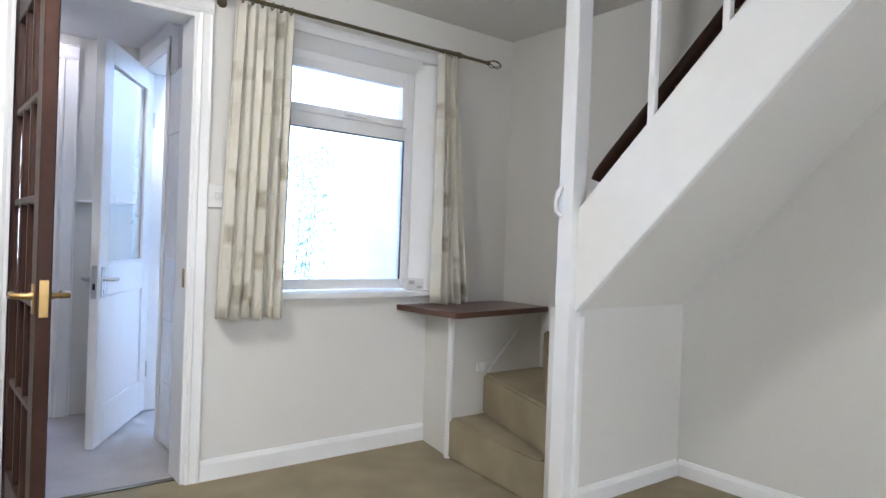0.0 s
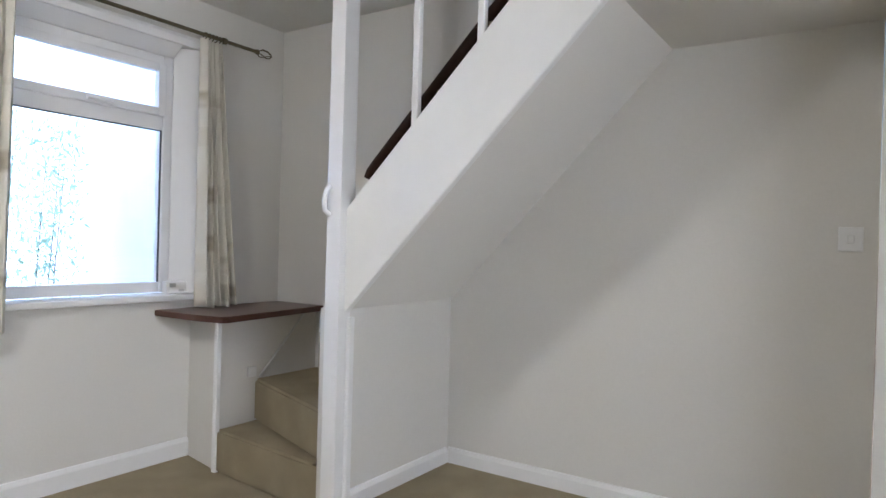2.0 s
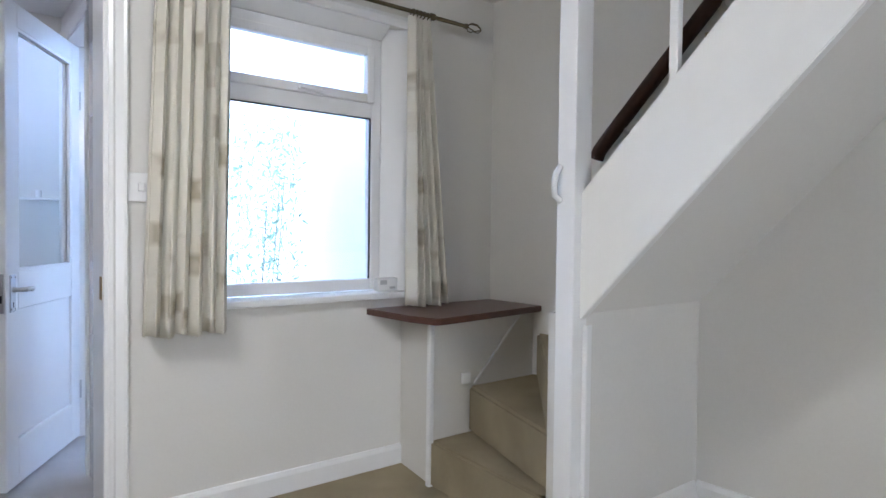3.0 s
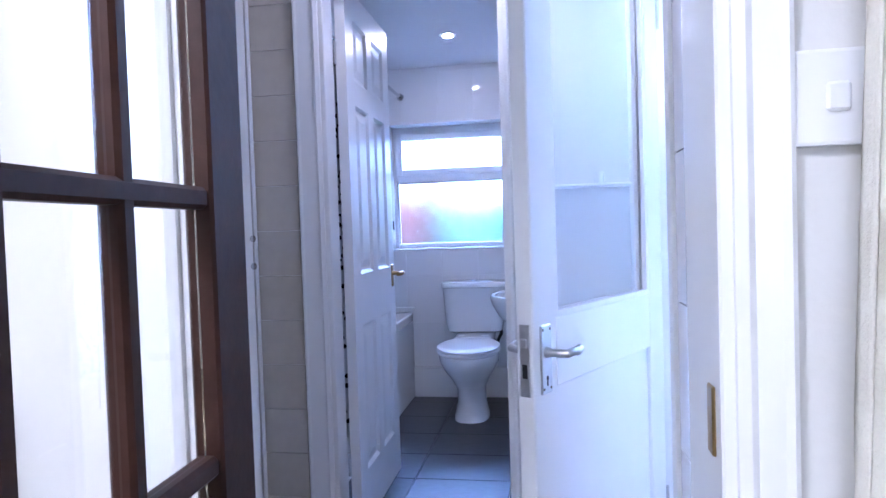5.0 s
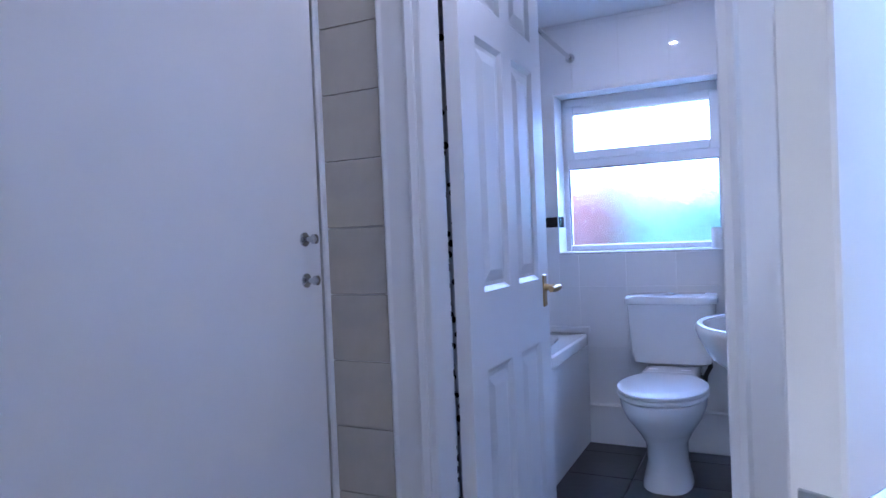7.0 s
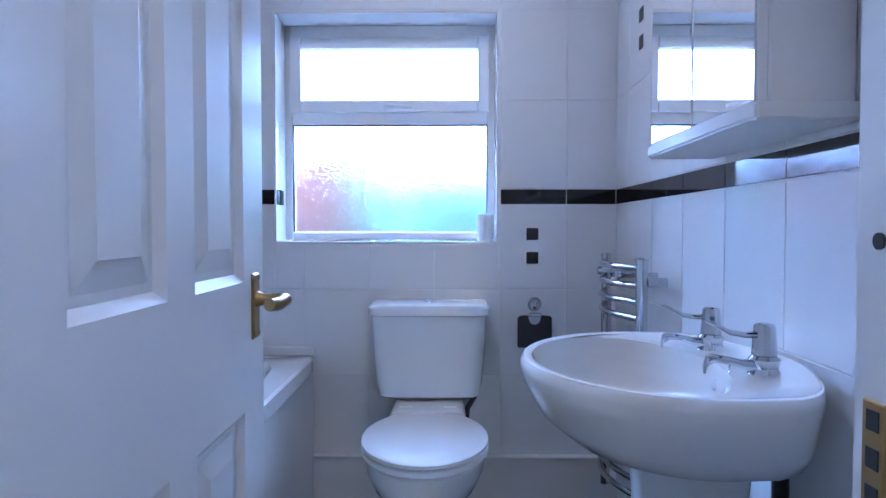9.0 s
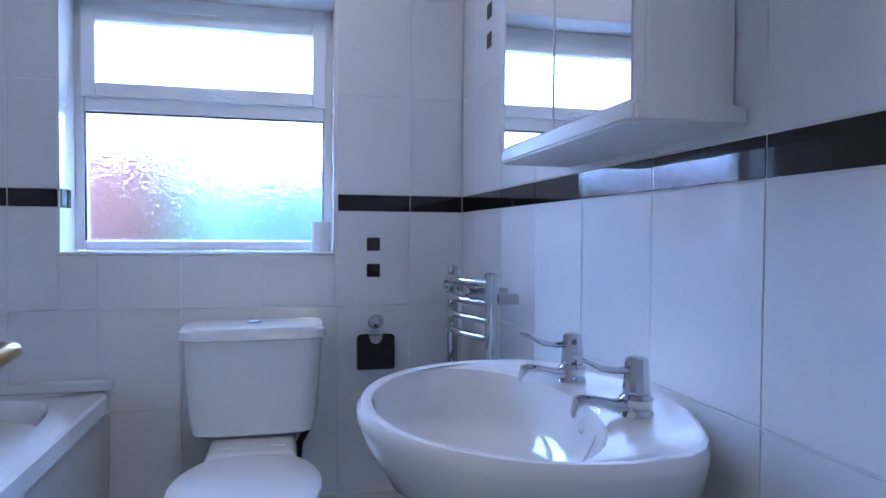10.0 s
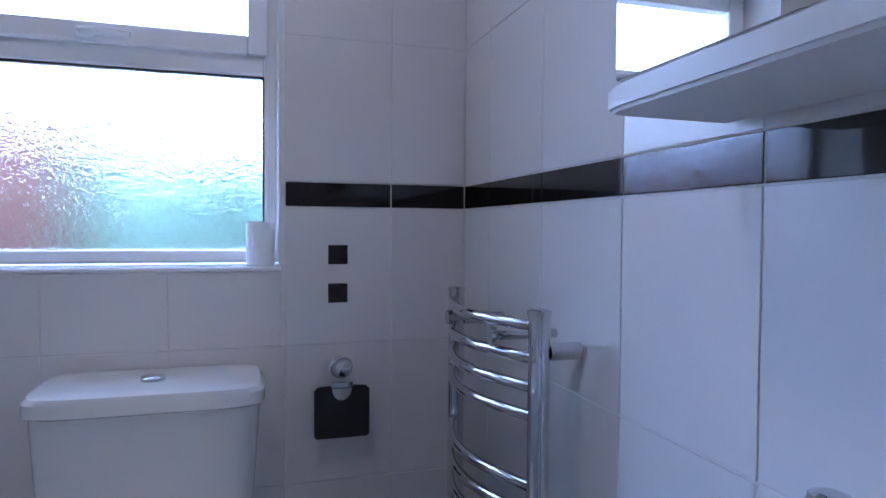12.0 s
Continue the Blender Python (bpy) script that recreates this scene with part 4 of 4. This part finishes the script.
# bath
bt = thing("bath", -0.36, 2.6, 0, "white acrylic bath with a white side panel", "bath")
def bring4(z, a):
    return ell(-0.355, 2.53, z, a[0], a[1], 40, 5)
def rect40(z, ins):
    return ell(-0.355, 2.53, z, 0.383 - ins, 0.868 - ins, 40, 30)
part("tub", loft([rect40(0.5, 0), rect40(0.545, 0), rect40(0.553, 0.008), bring4(0.552, (0.31, 0.79)), bring4(0.535, (0.295, 0.775)), bring4(0.35, (0.27, 0.7)), bring4(0.2, (0.24, 0.64)), bring4(0.17, (0.18, 0.55))]), M_CERAMIC, bt, smooth=True)
part("side_panel", box(0.0, 0.018, 1.665, 3.398, 0.0, 0.5, 0.003), M_PLASTIC, bt, "white bath side panel")
part("upstand", box(-0.735, 0.03, 3.375, 3.4, 0.553, 0.585, 0.004), M_PLASTIC, bt)
rl = thing("shower_rail", 0.0, 2.4, 1.95, "thin chrome shower curtain rail", "rail")
part("rail", tube([(-0.02, 1.475, 1.95), (-0.02, 3.402, 1.95)], 0.011, 10), M_CHROME, rl, smooth=True)
part("flange", lathe([(0.024, 0), (0.022, 0.008), (0.013, 0.012)], -0.02, 3.404, 1.95, 14, (0, -1, 0)), M_CHROME, rl, smooth=True)
sc = thing("shower_curtain", -0.02, 1.65, 0.3, "white shower curtain with a black print, drawn back", "curtain")
bm, grid = bmesh.new(), []
for j in range(15):
    grid.append([bm.verts.new((0.055 + 0.035 * math.sin(i * 1.1) * (0.7 + 0.02 * j) - 0.05 * (j < 1), 1.49 + i * 0.009, 1.94 - j * 0.12)) for i in range(40)])
for a, b in zip(grid, grid[1:]):
    for i in range(39):
        bm.faces.new((a[i], a[i + 1], b[i + 1], b[i]))
cl = part("cloth", bm, M_SHOWER, sc, smooth=True)
cl.modifiers.new("thickness", "SOLIDIFY").thickness = 0.002

# mirror cabinet
mc = thing("mirror_cabinet", 1.03, 2.27, 1.16, "white bathroom wall cabinet with two mirror doors", "cabinet")
part("body", box(0.975, 1.101, 2.03, 2.52, 1.19, 1.82, 0.003), M_PLASTIC, mc)
part("base_shelf", prism([(1.101, 2.005), (0.945, 2.005), (0.937, 2.02), (0.945, 2.5), (0.952, 2.53), (1.101, 2.535)], "z", 1.162, 1.188, 0.004), M_PLASTIC, mc, "white shelf under the mirror doors", smooth=True)
for y0, y1 in ((2.03, 2.273), (2.277, 2.52)):
    dr = part("door", box(0.958, 0.974, y0, y1, 1.192, 1.82, 0.002), M_PLASTIC, mc)
    part("mirror", box(0.954, 0.9575, y0 + 0.003, y1 - 0.003, 1.194, 1.817), M_MIRROR, dr, "mirror glass")
    ky = 2.273 + (0.03 if y0 > 2.2 else -0.03)
    part("knob", lathe([(0.006, 0), (0.006, 0.012), (0.012, 0.018), (0.01, 0.026), (0.004, 0.028)], 0.954, ky, 1.62, 14, (-1, 0, 0)), M_CHROME, dr, "chrome knob", smooth=True)

# towel rail
tr = thing("towel_radiator", 1.04, 3.05, 0.2, "chrome ladder towel radiator with curved bars", "radiator")
for y in (2.85, 3.25):
    part("post", merge(tube([(1.035, y, 0.15), (1.035, y, 0.918)], 0.017, 16), lathe([(0.019, 0), (0.019, 0.006), (0.012, 0.009)], 1.035, y, 0.918, 16)), M_CHROME, tr, smooth=True)
    for z in (0.86, 0.25):
        part("wall_bracket", tube([(1.05, y, z), (1.103, y, z)], 0.014, 12), M_CHROME, tr, smooth=True)
for z in (0.9, 0.85, 0.805, 0.76, 0.65, 0.605, 0.56, 0.515, 0.4, 0.355, 0.31, 0.265):
    part("bar", tube([(1.03 - 0.05 * math.sin(math.pi * k / 12), 2.855 + 0.39 * k / 12, z) for k in range(13)], 0.0095, 10), M_CHROME, tr, smooth=True)
for y in (2.93, 3.16):
    part("fixing", merge(tube([(0.99, y, 0.875), (1.103, y, 0.875)], 0.008, 10), lathe([(0.014, 0), (0.014, 0.01)], 0.985, y, 0.875, 12, (1, 0, 0))), M_CHROME, tr, smooth=True)

# paper holder
ph = thing("toilet_roll_holder", 0.813, 3.39, 0.65, "empty chrome and black toilet roll holder on the tiles", "holder")
part("rose", lathe([(0.026, 0), (0.026, 0.008), (0.018, 0.016), (0.012, 0.03), (0.016, 0.036), (0.01, 0.04)], 0.813, 3.404, 0.738, 20, (0, -1, 0)), M_CHROME, ph, smooth=True)
part("arm", box(0.79, 0.836, 3.37, 3.376, 0.695, 0.71, 0.002), M_CHROME, ph)
cut = [(0.813 + 0.022 * math.cos(a), 0.694 + 0.028 * math.sin(a)) for a in [math.pi + k * math.pi / 10 for k in range(11)]]
part("flap", prism([(0.752, 0.59), (0.757, 0.584), (0.869, 0.584), (0.874, 0.59), (0.874, 0.69), (0.866, 0.698), (0.838, 0.7)] + cut[::-1] + [(0.788, 0.7), (0.76, 0.698), (0.752, 0.69)], "y", 3.378, 3.384), M_BLACK, ph, "black plastic flap with a thumb cut-out")
rp = thing("toilet_roll", 0.645, 3.44, 0.963, "white toilet roll standing on the bathroom window sill", "toilet roll")
part("paper", lathe([(0.03, 0), (0.031, 0.003), (0.031, 0.094), (0.029, 0.097), (0.012, 0.097), (0.012, 0.08)], 0.642, 3.475, 0.9635, 24), mat("soft white paper", (0.8, 0.8, 0.8), 0.9, 0, 200, 0.05, 0.2), rp, smooth=True)
pc = thing("pull_cord", 1.09, 1.762, 0.75, "thin white light pull cord hanging by the tiles", "cord")
part("cord", tube([(1.09, 1.762, BCEIL), (1.091, 1.764, 1.6), (1.092, 1.76, 1.15), (1.09, 1.755, 1.0), (1.09, 1.752, 0.62)], 0.0028, 6), M_PLASTIC, pc)
part("pull", lathe([(0.004, 0), (0.01, 0.006), (0.01, 0.035), (0.003, 0.042)], 1.09, 1.752, 0.58, 12), M_PLASTIC, pc, smooth=True)

# plinth along the back wall
setting("boxing_bathroom", merge(box(0.02, 1.11, 3.372, 3.412, 0, 0.185), ), M_TILE, "white tiled plinth along the back wall", "plinth")
setting("trim_bathroom", box(0.02, 1.11, 3.368, 3.403, 0.186, 0.193, 0.002), M_PLASTIC, "white tile trim on the plinth", "trim")

# ---- tiles, piece by piece ----
BOXES = {}


def tile_mesh(sx, sy, sz, material):
    """A thin tile with softened edges, centred; shared by tiles of one size."""
    key = (round(sx, 3), round(sy, 3), round(sz, 3), material.name)
    if key not in BOXES:
        bm = box(-sx / 2, sx / 2, -sy / 2, sy / 2, -sz / 2, sz / 2, 0.0009)
        me = bpy.data.meshes.new("tile")
        bm.to_mesh(me)
        bm.free()
        me.materials.append(material)
        BOXES[key] = me
    return BOXES[key]


def tile(parent, x0, x1, y0, y1, z0, z1, material):
    ob = new("tile", tile_mesh(x1 - x0, y1 - y0, z1 - z0, material))
    ob.parent = parent
    ob.location = ((x0 + x1) / 2, (y0 + y1) / 2, (z0 + z1) / 2)


G = 0.0013
ROWS = [(0.0, 0.174), (0.174, 0.483), (0.483, 0.79), (0.79, 1.094), (1.094, 1.149), (1.149, 1.465), (1.465, 1.785), (1.785, 2.105), (2.105, 2.13)]
HOLE = (-0.118, 0.684, 0.96, 1.777)
back = bpy.data.objects["wall_bathroom_back"]
cols = [1.104] + [0.927 - 0.2355 * k for k in range(8)]
for a, b in zip(cols[1:], cols):
    for z0, z1 in ROWS:
        m = M_BAND if z0 == 1.094 else M_TILE
        zz = [z0, z1]
        xx = [(a, b)]
        if z1 > HOLE[2] and z0 < HOLE[3]:
            xx = [(a, min(b, HOLE[0])), (max(a, HOLE[1]), b)]
            over = (max(a, HOLE[0]), min(b, HOLE[1]))
            if over[1] - over[0] > 0.01:
                if z0 < HOLE[2]:
                    tile(back, over[0] + G, over[1] - G, 3.404, 3.4135, z0 + G, HOLE[2] - 0.009, m)
                if z1 > HOLE[3]:
                    tile(back, over[0] + G, over[1] - G, 3.404, 3.4135, HOLE[3] + 0.001, z1 - G, m)
        for p, q in xx:
            if q - p > 0.012:
                tile(back, p + G, q - G, 3.404, 3.4135, z0 + G, z1 - G, m)
right = bpy.data.objects["wall_bathroom_right"]
cols = [3.404] + [3.244 - 0.2535 * k for k in range(8)]
for a, b in zip(cols[1:], cols):
    for z0, z1 in ROWS:
        tile(right, 1.104, 1.1125, max(a, 1.475) + G, b - G, z0 + G, z1 - G, M_BAND if z0 == 1.094 else M_TILE)
# inset black squares
for z in (0.9885, 0.903):
    tile(back, 0.785, 0.828, 3.4025, 3.4041, z - 0.0215, z + 0.0215, M_BAND)
for z in (1.585, 1.67):
    tile(right, 1.1025, 1.1041, 3.09, 3.133, z - 0.0215, z + 0.0215, M_BAND)
# beige tiles in the lobby corner
lob = bpy.data.objects["wall_bathroom_front"]
for k in range(14):
    z = 0.02 + 0.154 * k
    for x0, x1 in ((-0.098, 0.065), (0.865, 1.02), (1.02, 1.187)):
        if x0 > 0.5 and z < 3:
            continue
        tile(lob, x0 + G, x1 - G, 1.372, 1.3795, z + G, min(z + 0.154, BCEIL) - G, M_BEIGE)
# white tiles of the lobby's side wall
lr = bpy.data.objects["wall_lobby_right"]
for y0, y1 in ((0.17, 0.29), (0.29, 0.54), (0.54, 0.668)):
    for k in range(7):
        z = 0.0 + 0.307 * k
        tile(lr, 1.163, 1.1715, y0 + G, y1 - G, z + G, min(z + 0.307, BCEIL) - G, M_TILE)
# slate floor tiles
base = bpy.data.objects["floor_bathroom_base"]
for i in range(7):
    for j in range(5):
        x0, x1 = -0.74 + 0.42 * j + 0.2, -0.74 + 0.42 * (j + 1) + 0.2
        x0, x1, y0, y1 = max(x0, -0.74), min(x1, 1.112), 1.386 + 0.31 * i, min(1.386 + 0.31 * (i + 1), 3.41)
        if x1 - x0 > 0.02:
            tile(base, x0 + 0.002, x1 - 0.002, y0 + 0.002, y1 - 0.002, -0.012, 0.0, M_SLATE)
